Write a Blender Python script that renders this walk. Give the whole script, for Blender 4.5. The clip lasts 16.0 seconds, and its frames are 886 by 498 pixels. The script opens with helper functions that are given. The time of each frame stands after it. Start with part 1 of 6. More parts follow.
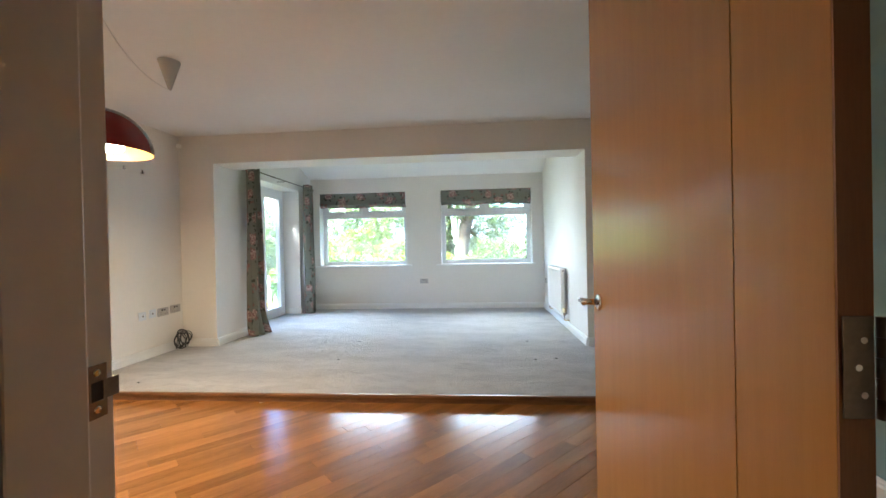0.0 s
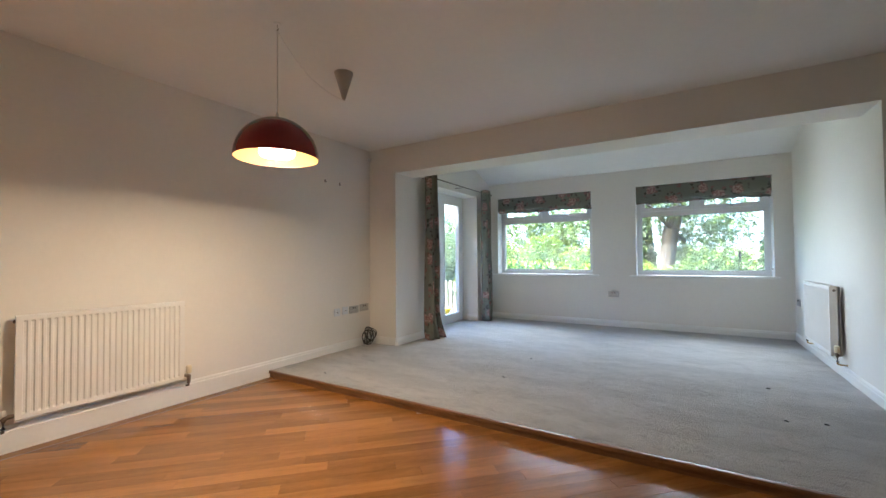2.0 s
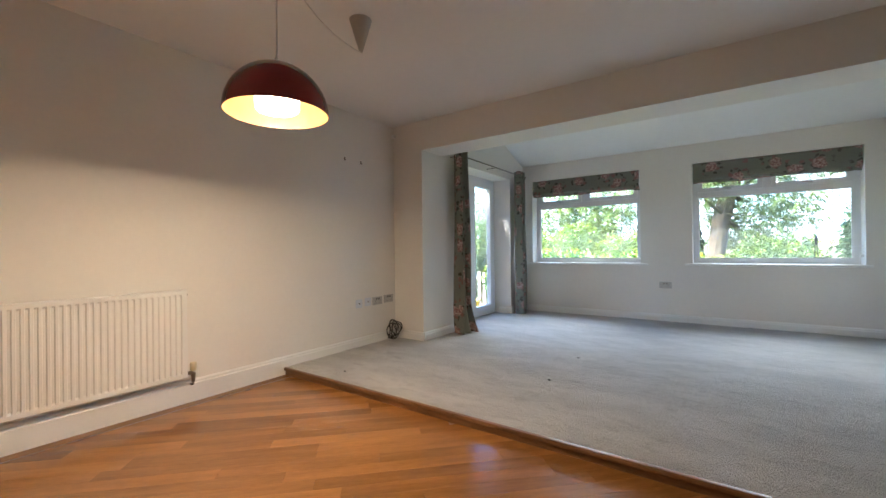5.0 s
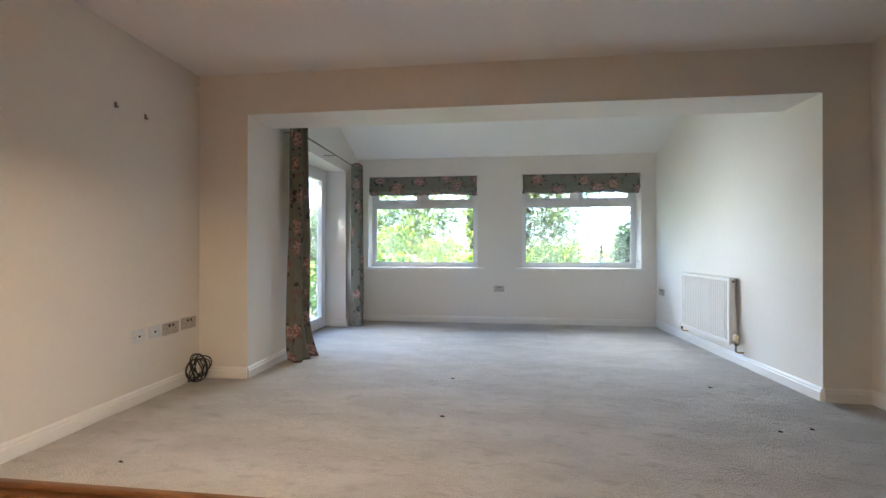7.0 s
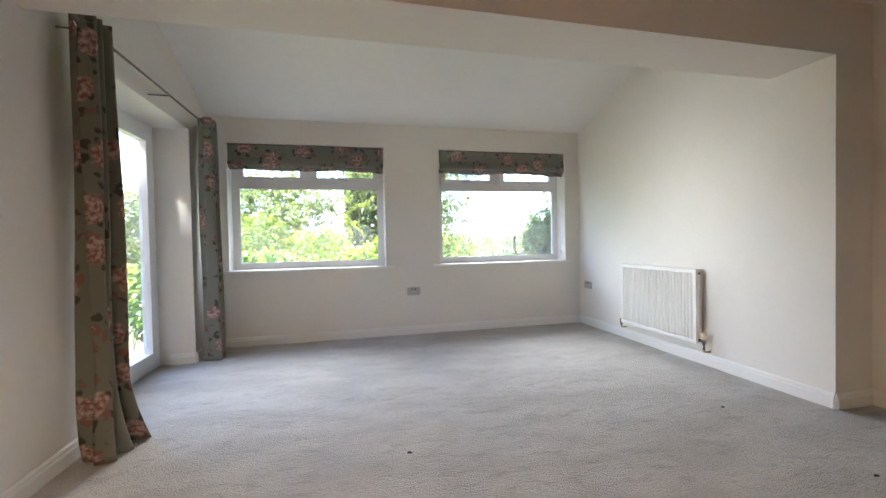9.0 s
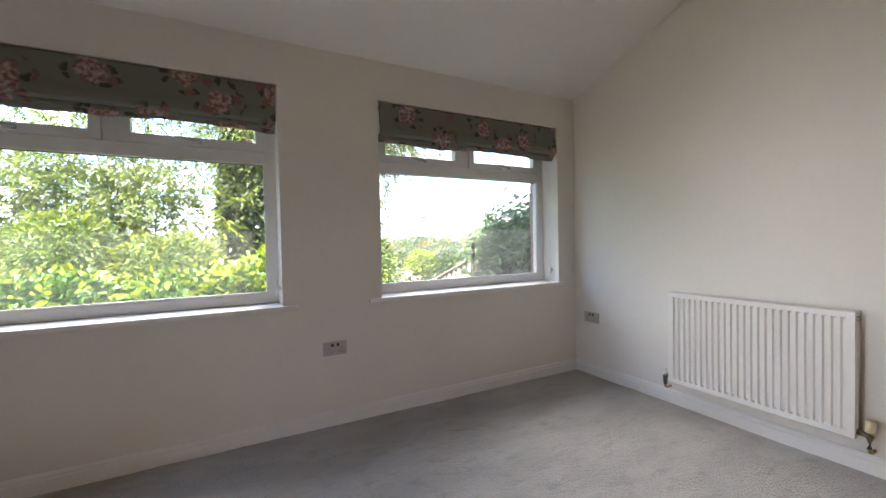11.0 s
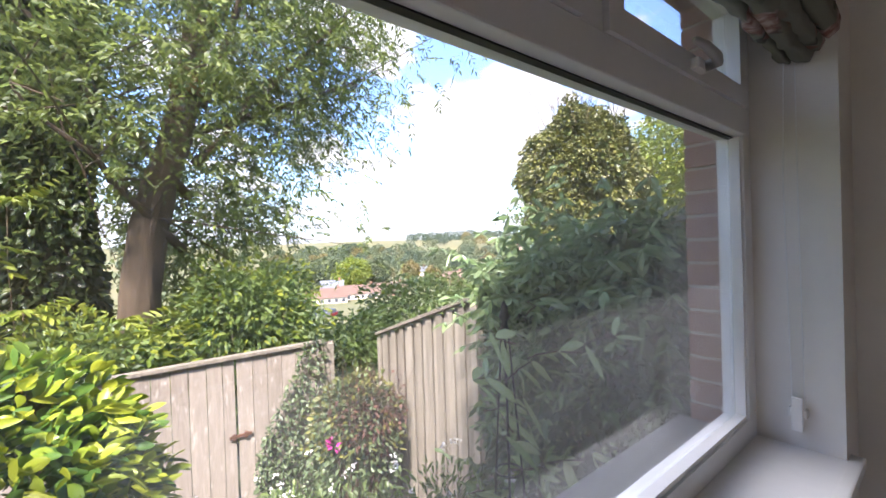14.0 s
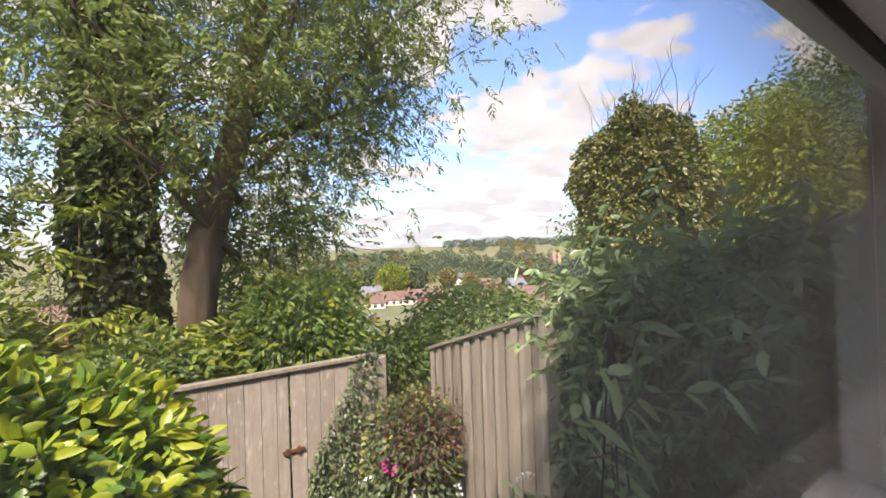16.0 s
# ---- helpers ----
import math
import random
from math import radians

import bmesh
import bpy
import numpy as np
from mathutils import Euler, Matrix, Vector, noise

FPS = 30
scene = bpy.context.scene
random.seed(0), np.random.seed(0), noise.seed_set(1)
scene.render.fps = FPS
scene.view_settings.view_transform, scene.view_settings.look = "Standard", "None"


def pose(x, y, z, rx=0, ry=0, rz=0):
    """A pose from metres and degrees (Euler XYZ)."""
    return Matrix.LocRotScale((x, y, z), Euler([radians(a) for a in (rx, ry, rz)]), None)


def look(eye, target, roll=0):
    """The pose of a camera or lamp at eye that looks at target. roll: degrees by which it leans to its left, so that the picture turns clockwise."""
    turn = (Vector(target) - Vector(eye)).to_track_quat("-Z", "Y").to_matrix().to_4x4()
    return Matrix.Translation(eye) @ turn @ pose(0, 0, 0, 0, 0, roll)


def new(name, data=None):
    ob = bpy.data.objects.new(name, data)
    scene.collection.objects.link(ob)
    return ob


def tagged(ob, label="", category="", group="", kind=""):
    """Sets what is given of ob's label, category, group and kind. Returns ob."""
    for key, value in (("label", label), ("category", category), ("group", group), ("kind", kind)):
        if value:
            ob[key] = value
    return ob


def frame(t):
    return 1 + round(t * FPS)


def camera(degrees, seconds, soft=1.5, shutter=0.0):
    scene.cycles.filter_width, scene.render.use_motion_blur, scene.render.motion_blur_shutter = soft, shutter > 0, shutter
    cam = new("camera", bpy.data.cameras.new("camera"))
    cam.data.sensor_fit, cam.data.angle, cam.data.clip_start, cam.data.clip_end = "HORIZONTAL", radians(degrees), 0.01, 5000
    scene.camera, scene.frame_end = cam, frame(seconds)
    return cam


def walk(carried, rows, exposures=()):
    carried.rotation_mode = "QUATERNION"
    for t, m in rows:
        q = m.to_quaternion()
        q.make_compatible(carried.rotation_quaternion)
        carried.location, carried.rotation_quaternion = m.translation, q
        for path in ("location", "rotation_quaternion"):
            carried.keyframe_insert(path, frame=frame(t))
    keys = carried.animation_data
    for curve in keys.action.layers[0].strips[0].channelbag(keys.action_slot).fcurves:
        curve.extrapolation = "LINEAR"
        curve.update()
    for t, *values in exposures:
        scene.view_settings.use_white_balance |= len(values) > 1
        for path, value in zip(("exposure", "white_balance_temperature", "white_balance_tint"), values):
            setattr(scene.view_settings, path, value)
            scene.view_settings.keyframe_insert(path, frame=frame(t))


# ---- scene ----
cam = camera(96.0, 16.0)
PATH = [
    (0, (0.61, 0.084, 1.086), (0.444, 2.077, 1.073), -1.2),
    (0.5, (0.622, 0.339, 1.08), (0.322, 2.316, 1.087), -1.3),
    (0.8, (0.599, 0.484, 1.078), (0.189, 2.441, 1.085), -1.2),
    (1, (0.598, 0.537, 1.071), (0.111, 2.476, 1.08), -1.1),
    (1.5, (0.607, 0.597, 1.067), (-0.122, 2.459, 1.093), -0.7),
    (2, (0.633, 0.597, 1.047), (-0.41, 2.304, 1.093), -0.5),
    (2.5, (0.64, 0.573, 1.02), (-0.655, 2.096, 1.068), -0.5),
    (3, (0.646, 0.552, 0.954), (-0.805, 1.927, 1.001), -0.5),
    (3.2, (0.633, 0.556, 0.945), (-0.853, 1.894, 0.991), -0.4),
    (5.3, (0.277, 1.068, 1.001), (-0.782, 2.764, 1.005), -0.7),
    (5.5, (0.239, 1.135, 1.009), (-0.761, 2.867, 1.013), -0.7),
    (6, (0.056, 1.269, 1.008), (-0.775, 3.088, 1.009), -0.4),
    (6.5, (-0.173, 1.34, 1.017), (-0.661, 3.279, 1.027), -0.0),
    (7, (-0.471, 1.443, 1.013), (-0.694, 3.43, 1.021), 0.1),
    (7.5, (-0.758, 1.608, 1.008), (-0.805, 3.607, 1.004), -0.1),
    (8, (-0.969, 1.868, 1.033), (-0.781, 3.859, 1.017), -0.3),
    (8.2, (-1.01, 2.011, 1.03), (-0.726, 3.991, 1.004), -0.5),
    (10.5, (-0.983, 4.038, 1.115), (-0.285, 5.911, 1.068), -1.2),
    (11, (-0.879, 4.542, 1.145), (0.064, 6.305, 1.101), -1.1),
    (11.5, (-0.712, 5.006, 1.18), (0.336, 6.709, 1.138), -1.4),
    (12, (-0.51, 5.443, 1.209), (0.591, 7.111, 1.166), -1.6),
    (12.5, (-0.307, 5.874, 1.234), (0.878, 7.484, 1.197), -1.8),
    (13, (-0.092, 6.281, 1.272), (1.105, 7.883, 1.238), -1.5),
    (13.5, (0.067, 6.623, 1.328), (1.285, 8.209, 1.293), -1.9),
    (14, (0.162, 6.875, 1.355), (1.384, 8.458, 1.334), -1.9),
    (14.5, (0.179, 7.014, 1.381), (1.373, 8.619, 1.376), -1.9),
    (15, (0.154, 7.109, 1.398), (1.293, 8.753, 1.409), -1.8),
    (15.5, (0.143, 7.142, 1.399), (1.24, 8.814, 1.415), -1.8),
    (16, (0.13, 7.147, 1.394), (1.202, 8.836, 1.412), -1.8),
]
EXPOSURES = [(0.0, 5.45, 5400, 3), (0.6, 5.2, 5400, 4), (3.0, 4.83, 5400, 6), (6.0, 4.77, 5600, 7), (8.0, 5.08, 5850, 10), (10.5, 4.3, 6500, 16), (12.0, 3.85, 6500, 18), (13.5, 3.32, 6300, 22), (14.5, 2.82, 6450, 27), (15.2, 2.5, 6750, 26), (16.0, 2.35, 7100, 24)]
walk(cam, [(t, look(eye, target, roll)) for t, eye, target, roll in PATH], EXPOSURES)

# ---- light ----
SUN_UP, SUN_TURN = 52.0, 225.0   # elevation, compass turn of the sun seen from the house
world = bpy.data.worlds.new("sky")
scene.world = world
world.use_nodes = True
wn, wl = world.node_tree.nodes, world.node_tree.links
wn.clear()
sky = wn.new("ShaderNodeTexSky")
sky.sky_type, sky.sun_disc = "NISHITA", False
sky.sun_elevation, sky.sun_rotation = radians(SUN_UP), radians(SUN_TURN)
sky.air_density, sky.dust_density = 1.1, 0.5
wco = wn.new("ShaderNodeTexCoord")
sep = wn.new("ShaderNodeSeparateXYZ")
wl.new(wco.outputs["Generated"], sep.inputs[0])
low = wn.new("ShaderNodeMath")
low.operation, low.inputs[1].default_value = "MAXIMUM", 0.0
wl.new(sep.outputs[2], low.inputs[0])
add = wn.new("ShaderNodeMath")
add.operation, add.inputs[1].default_value = "ADD", 0.16
wl.new(low.outputs[0], add.inputs[0])
flat = wn.new("ShaderNodeVectorMath")
flat.operation = "DIVIDE"
comb = wn.new("ShaderNodeCombineXYZ")
for n in range(3):
    wl.new(add.outputs[0], comb.inputs[n])
wl.new(wco.outputs["Generated"], flat.inputs[0])
wl.new(comb.outputs[0], flat.inputs[1])
cloud = wn.new("ShaderNodeTexNoise")
cloud.inputs["Scale"].default_value, cloud.inputs["Detail"].default_value, cloud.inputs["Roughness"].default_value = 2.5, 7.0, 0.52
wl.new(flat.outputs[0], cloud.inputs["Vector"])
cover = wn.new("ShaderNodeMapRange")
cover.inputs["From Min"].default_value, cover.inputs["From Max"].default_value = 0.475, 0.545
wl.new(cloud.outputs[0], cover.inputs["Value"])
white = wn.new("ShaderNodeMix")
white.data_type = "RGBA"
deep = wn.new("ShaderNodeMix")
deep.data_type, deep.blend_type = "RGBA", "MULTIPLY"
deep.inputs[0].default_value, deep.inputs[7].default_value = 1.0, (0.62, 0.74, 0.9, 1)
wl.new(sky.outputs[0], deep.inputs[6])
wl.new(deep.outputs[2], white.inputs[6])
puff = wn.new("ShaderNodeTexNoise")
puff.inputs["Scale"].default_value, puff.inputs["Detail"].default_value = 5.5, 6.0
wl.new(flat.outputs[0], puff.inputs["Vector"])
body = wn.new("ShaderNodeMapRange")
body.inputs["From Min"].default_value, body.inputs["From Max"].default_value = 0.26, 0.60
wl.new(puff.outputs[0], body.inputs["Value"])
tone = wn.new("ShaderNodeMix")
tone.data_type = "RGBA"
tone.inputs[6].default_value, tone.inputs[7].default_value = (1.85, 1.96, 2.08, 1), (2.55, 2.62, 2.65, 1)
wl.new(body.outputs[0], tone.inputs[0])
wl.new(tone.outputs[2], white.inputs[7])
haze = wn.new("ShaderNodeMapRange")
haze.inputs["From Min"].default_value, haze.inputs["From Max"].default_value = 0.21, 0.02
haze.inputs["To Max"].default_value = 0.85
wl.new(low.outputs[0], haze.inputs["Value"])
wl.new(cover.outputs[0], white.inputs[0])
misty = wn.new("ShaderNodeMix")
misty.data_type = "RGBA"
misty.inputs[7].default_value = (1.85, 2.02, 2.18, 1)
wl.new(haze.outputs[0], misty.inputs[0])
wl.new(white.outputs[2], misty.inputs[6])
wbg = wn.new("ShaderNodeBackground")
wbg.inputs["Strength"].default_value = 0.095
wl.new(misty.outputs[2], wbg.inputs[0])
wout = wn.new("ShaderNodeOutputWorld")
wl.new(wbg.outputs[0], wout.inputs[0])

sun = new("sun", bpy.data.lights.new("sun", "SUN"))
sun.data.energy, sun.data.angle, sun.data.color = 2.6, radians(9.0), (1.0, 0.95, 0.86)
az = radians(SUN_TURN)
sun_way = Vector((math.sin(az) * math.cos(radians(SUN_UP)), math.cos(az) * math.cos(radians(SUN_UP)), math.sin(radians(SUN_UP))))
sun.matrix_world = look(sun_way * 30, (0, 0, 0))

# sky light that comes in by the openings: level across the terrace, and down through each window
def daylight(name, place, target, w, h, spread, energy):
    d = new(name, bpy.data.lights.new(name, "AREA"))
    d.data.shape, d.data.size, d.data.size_y = "RECTANGLE", w, h
    d.data.energy, d.data.color, d.data.spread = energy, (0.97, 0.99, 1.0), radians(spread)
    d.matrix_world = look(place, target)


daylight("patio_daylight", (-2.95, 5.65, 1.15), (0.4, 5.44, 1.12), 0.9, 1.3, 32, 0.24)
for x in (-1.4, 0.79):
    daylight("window_daylight", (x, 7.255, 1.25), (x, 6.255, 0.55), 1.3, 0.8, 72, 0.6)

# ---- materials ----
def mat(name, color, rough=0.6, metal=0.0, vary=0.06, scale=6.0, fine=90.0, bump=0.0, bump_scale=200.0, spec=0.5, dark=None, stretch=(1, 1, 1), per=0.0, coords="Object", spots=None):
    """A painted or natural surface: a base colour with broad and fine variation, and relief."""
    m = bpy.data.materials.new(name)
    m.use_nodes = True
    n, l = m.node_tree.nodes, m.node_tree.links
    b = n["Principled BSDF"]
    b.inputs["Roughness"].default_value, b.inputs["Metallic"].default_value = rough, metal
    b.inputs["Specular IOR Level"].default_value = spec
    co = n.new("ShaderNodeTexCoord")
    mp = n.new("ShaderNodeMapping")
    mp.inputs["Scale"].default_value = stretch
    l.new(co.outputs[coords], mp.inputs[0])
    if per:
        who, far = n.new("ShaderNodeObjectInfo"), n.new("ShaderNodeMath")
        far.operation, far.inputs[1].default_value = "MULTIPLY", 40.0
        l.new(who.outputs["Random"], far.inputs[0])
        l.new(far.outputs[0], mp.inputs["Location"])
    big, small = n.new("ShaderNodeTexNoise"), n.new("ShaderNodeTexNoise")
    big.inputs["Scale"].default_value, small.inputs["Scale"].default_value = scale, fine
    big.inputs["Detail"].default_value = 4.0
    for k in (big, small):
        l.new(mp.outputs[0], k.inputs["Vector"])
    mix = n.new("ShaderNodeMath")
    mix.operation = "ADD"
    half = n.new("ShaderNodeMath")
    half.operation, half.inputs[1].default_value = "MULTIPLY", 0.5
    l.new(small.outputs[0], half.inputs[0])
    l.new(big.outputs[0], mix.inputs[0])
    l.new(half.outputs[0], mix.inputs[1])
    fac = mix.outputs[0]
    if per:
        info = n.new("ShaderNodeObjectInfo")
        pm = n.new("ShaderNodeMath")
        pm.operation, pm.inputs[1].default_value = "MULTIPLY_ADD", per
        l.new(info.outputs["Random"], pm.inputs[0])
        l.new(fac, pm.inputs[2])
        fac = pm.outputs[0]
    ramp = n.new("ShaderNodeMapRange")
    ramp.inputs["From Min"].default_value, ramp.inputs["From Max"].default_value = 0.45, 1.05 + per
    l.new(fac, ramp.inputs["Value"])
    col = n.new("ShaderNodeMix")
    col.data_type = "RGBA"
    lo = dark or tuple(c * (1 - 2 * vary) for c in color)
    hi = tuple(min(1, c * (1 + 2 * vary)) for c in color) if not dark else color
    col.inputs[6].default_value, col.inputs[7].default_value = (*lo, 1), (*hi, 1)
    l.new(ramp.outputs[0], col.inputs[0])
    shade = col.outputs[2]
    if spots:
        sp_n, sp_r, sp_m = n.new("ShaderNodeTexNoise"), n.new("ShaderNodeMapRange"), n.new("ShaderNodeMix")
        sp_n.inputs["Scale"].default_value, sp_n.inputs["Detail"].default_value = 21.0, 4.0
        sp_v = n.new("ShaderNodeVectorMath")
        sp_v.operation, sp_v.inputs[1].default_value = "MULTIPLY", (0.16, 0.16, 0.8)
        l.new(mp.outputs[0], sp_v.inputs[0])
        l.new(sp_v.outputs[0], sp_n.inputs["Vector"])
        sp_r.inputs["From Min"].default_value, sp_r.inputs["From Max"].default_value, sp_r.inputs["To Max"].default_value = 0.58, 0.70, 0.6
        l.new(sp_n.outputs[0], sp_r.inputs["Value"])
        sp_m.data_type = "RGBA"
        sp_m.inputs[7].default_value = (*spots, 1)
        l.new(sp_r.outputs[0], sp_m.inputs[0])
        l.new(shade, sp_m.inputs[6])
        shade = sp_m.outputs[2]
    l.new(shade, b.inputs["Base Color"])
    if bump:
        rel = n.new("ShaderNodeTexNoise")
        rel.inputs["Scale"].default_value, rel.inputs["Detail"].default_value = bump_scale, 3.0
        l.new(mp.outputs[0], rel.inputs["Vector"])
        bp = n.new("ShaderNodeBump")
        bp.inputs["Strength"].default_value, bp.inputs["Distance"].default_value = bump, 0.01
        l.new(rel.outputs[0], bp.inputs["Height"])
        l.new(bp.outputs[0], b.inputs["Normal"])
    return m


def leaf_mat(name, color, dark, rough=0.45, glow=0.35):
    """A leaf: two-tone by island, some light let through."""
    m = bpy.data.materials.new(name)
    m.use_nodes = True
    n, l = m.node_tree.nodes, m.node_tree.links
    b = n["Principled BSDF"]
    b.inputs["Roughness"].default_value = rough
    geo = n.new("ShaderNodeNewGeometry")
    col = n.new("ShaderNodeMix")
    col.data_type = "RGBA"
    col.inputs[6].default_value, col.inputs[7].default_value = (*dark, 1), (*color, 1)
    l.new(geo.outputs["Random Per Island"], col.inputs[0])
    l.new(col.outputs[2], b.inputs["Base Color"])
    tr = n.new("ShaderNodeBsdfTranslucent")
    l.new(col.outputs[2], tr.inputs[0])
    mx = n.new("ShaderNodeMixShader")
    mx.inputs[0].default_value = glow
    l.new(b.outputs[0], mx.inputs[1])
    l.new(tr.outputs[0], mx.inputs[2])
    l.new(mx.outputs[0], n["Material Output"].inputs[0])
    return m


def fabric_mat(name):
    """Sage linen printed with bunches of pink and cream roses."""
    m = bpy.data.materials.new(name)
    m.use_nodes = True
    n, l = m.node_tree.nodes, m.node_tree.links
    b = n["Principled BSDF"]
    b.inputs["Roughness"].default_value = 0.9
    uv = n.new("ShaderNodeUVMap")
    uv.uv_map = "cloth"
    wob = n.new("ShaderNodeTexNoise")
    wob.inputs["Scale"].default_value, wob.inputs["Detail"].default_value = 14.0, 3.0
    l.new(uv.outputs[0], wob.inputs["Vector"])
    wv = n.new("ShaderNodeVectorMath")
    wv.operation, wv.inputs[3].default_value = "SCALE", 0.09
    l.new(wob.outputs["Color"], wv.inputs[0])
    wa = n.new("ShaderNodeVectorMath")
    l.new(uv.outputs[0], wa.inputs[0])
    l.new(wv.outputs[0], wa.inputs[1])

    def cells(scale, lo, hi, more=None):
        v = n.new("ShaderNodeTexVoronoi")
        v.inputs["Scale"].default_value, v.inputs["Randomness"].default_value = scale, 0.75
        v.voronoi_dimensions = "2D"
        l.new(wa.outputs[0], v.inputs["Vector"])
        r = n.new("ShaderNodeMapRange")
        r.inputs["From Min"].default_value, r.inputs["From Max"].default_value = hi, lo
        l.new(v.outputs["Distance"], r.inputs["Value"])
        near = None
        if more:
            near = n.new("ShaderNodeMapRange")
            near.inputs["From Min"].default_value, near.inputs["From Max"].default_value = more[1], more[0]
            l.new(v.outputs["Distance"], near.inputs["Value"])
        return r.outputs[0], near

    def over(fac, under, color):
        k = n.new("ShaderNodeMix")
        k.data_type = "RGBA"
        l.new(fac, k.inputs[0])
        if isinstance(under, tuple):
            k.inputs[6].default_value = (*under, 1)
        else:
            l.new(under, k.inputs[6])
        if isinstance(color, tuple):
            k.inputs[7].default_value = (*color, 1)
        else:
            l.new(color, k.inputs[7])
        return k.outputs[2]

    # leaves, then small buds, then the large roses with ringed petals
    leaf, _ = cells(13.0, 0.22, 0.30)
    bud, _ = cells(9.0, 0.17, 0.24)
    rose, gr = cells(3.5, 0.19, 0.25, (0.40, 0.48))
    ring = n.new("ShaderNodeTexNoise")
    ring.inputs["Scale"].default_value, ring.inputs["Detail"].default_value = 42.0, 2.0
    l.new(uv.outputs[0], ring.inputs["Vector"])
    rr = n.new("ShaderNodeMapRange")
    rr.inputs["From Min"].default_value, rr.inputs["From Max"].default_value = 0.4, 0.62
    l.new(ring.outputs[0], rr.inputs["Value"])
    petal = over(rr.outputs[0], (0.22, 0.10, 0.085), (0.47, 0.36, 0.31))
    lm = n.new("ShaderNodeMath")
    lm.operation = "MULTIPLY"
    l.new(leaf, lm.inputs[0])
    l.new(gr.outputs[0], lm.inputs[1])
    bm_ = n.new("ShaderNodeMath")
    bm_.operation = "MULTIPLY"
    l.new(bud, bm_.inputs[0])
    l.new(gr.outputs[0], bm_.inputs[1])
    c = over(lm.outputs[0], (0.18, 0.182, 0.146), (0.06, 0.058, 0.042))
    c = over(bm_.outputs[0], c, (0.22, 0.115, 0.095))
    c = over(rose, c, petal)
    l.new(c, b.inputs["Base Color"])
    wv2 = n.new("ShaderNodeTexNoise")
    wv2.inputs["Scale"].default_value = 500.0
    l.new(uv.outputs[0], wv2.inputs["Vector"])
    bp = n.new("ShaderNodeBump")
    bp.inputs["Strength"].default_value, bp.inputs["Distance"].default_value = 0.3, 0.003
    l.new(wv2.outputs[0], bp.inputs["Height"])
    l.new(bp.outputs[0], b.inputs["Normal"])
    return m


def carpet_mat(name):
    """Grey cut pile: tufts, short dashes where the pile is pressed, and broad lanes brushed two ways."""
    m = bpy.data.materials.new(name)
    m.use_nodes = True
    n, l = m.node_tree.nodes, m.node_tree.links
    b = n["Principled BSDF"]
    b.inputs["Roughness"].default_value, b.inputs["Specular IOR Level"].default_value = 0.95, 0.05
    b.inputs["Sheen Weight"].default_value, b.inputs["Sheen Roughness"].default_value = 0.35, 0.45
    co = n.new("ShaderNodeTexCoord")

    def layer(scale, stretch, turn, detail, lo, hi):
        mp = n.new("ShaderNodeMapping")
        mp.inputs["Scale"].default_value = stretch
        mp.inputs["Rotation"].default_value[2] = radians(turn)
        l.new(co.outputs["Object"], mp.inputs[0])
        t = n.new("ShaderNodeTexNoise")
        t.inputs["Scale"].default_value, t.inputs["Detail"].default_value = scale, detail
        l.new(mp.outputs[0], t.inputs["Vector"])
        k = n.new("ShaderNodeMapRange")
        k.inputs["From Min"].default_value, k.inputs["From Max"].default_value = lo, hi
        l.new(t.outputs[0], k.inputs["Value"])
        return k.outputs[0]

    def blend(fac, under, color):
        k = n.new("ShaderNodeMix")
        k.data_type = "RGBA"
        l.new(fac, k.inputs[0])
        for slot, c in ((6, under), (7, color)):
            if isinstance(c, tuple):
                k.inputs[slot].default_value = (*c, 1)
            else:
                l.new(c, k.inputs[slot])
        return k.outputs[2]

    tuft = layer(150.0, (1, 1, 1), 0, 2.0, 0.3, 0.7)
    dash = layer(8.0, (1.0, 1.9, 1), 24, 5.0, 0.53, 0.70)
    lane = layer(2.1, (1.0, 2.2, 1), 14, 6.0, 0.42, 0.58)
    c = blend(tuft, (0.43, 0.405, 0.375), (0.55, 0.52, 0.485))
    dark = blend(tuft, (0.36, 0.34, 0.315), (0.47, 0.445, 0.415))
    c = blend(lane, c, dark)
    half = n.new("ShaderNodeMath")
    half.operation, half.inputs[1].default_value = "MULTIPLY", 0.55
    l.new(dash, half.inputs[0])
    c = blend(half.outputs[0], c, (0.30, 0.28, 0.26))
    l.new(c, b.inputs["Base Color"])
    low_ = n.new("ShaderNodeMath")
    low_.operation, low_.inputs[1].default_value = "MULTIPLY_ADD", -0.7
    l.new(dash, low_.inputs[0])
    l.new(tuft, low_.inputs[2])
    bp = n.new("ShaderNodeBump")
    bp.inputs["Strength"].default_value, bp.inputs["Distance"].default_value = 0.9, 0.008
    l.new(low_.outputs[0], bp.inputs["Height"])
    l.new(bp.outputs[0], b.inputs["Normal"])
    return m


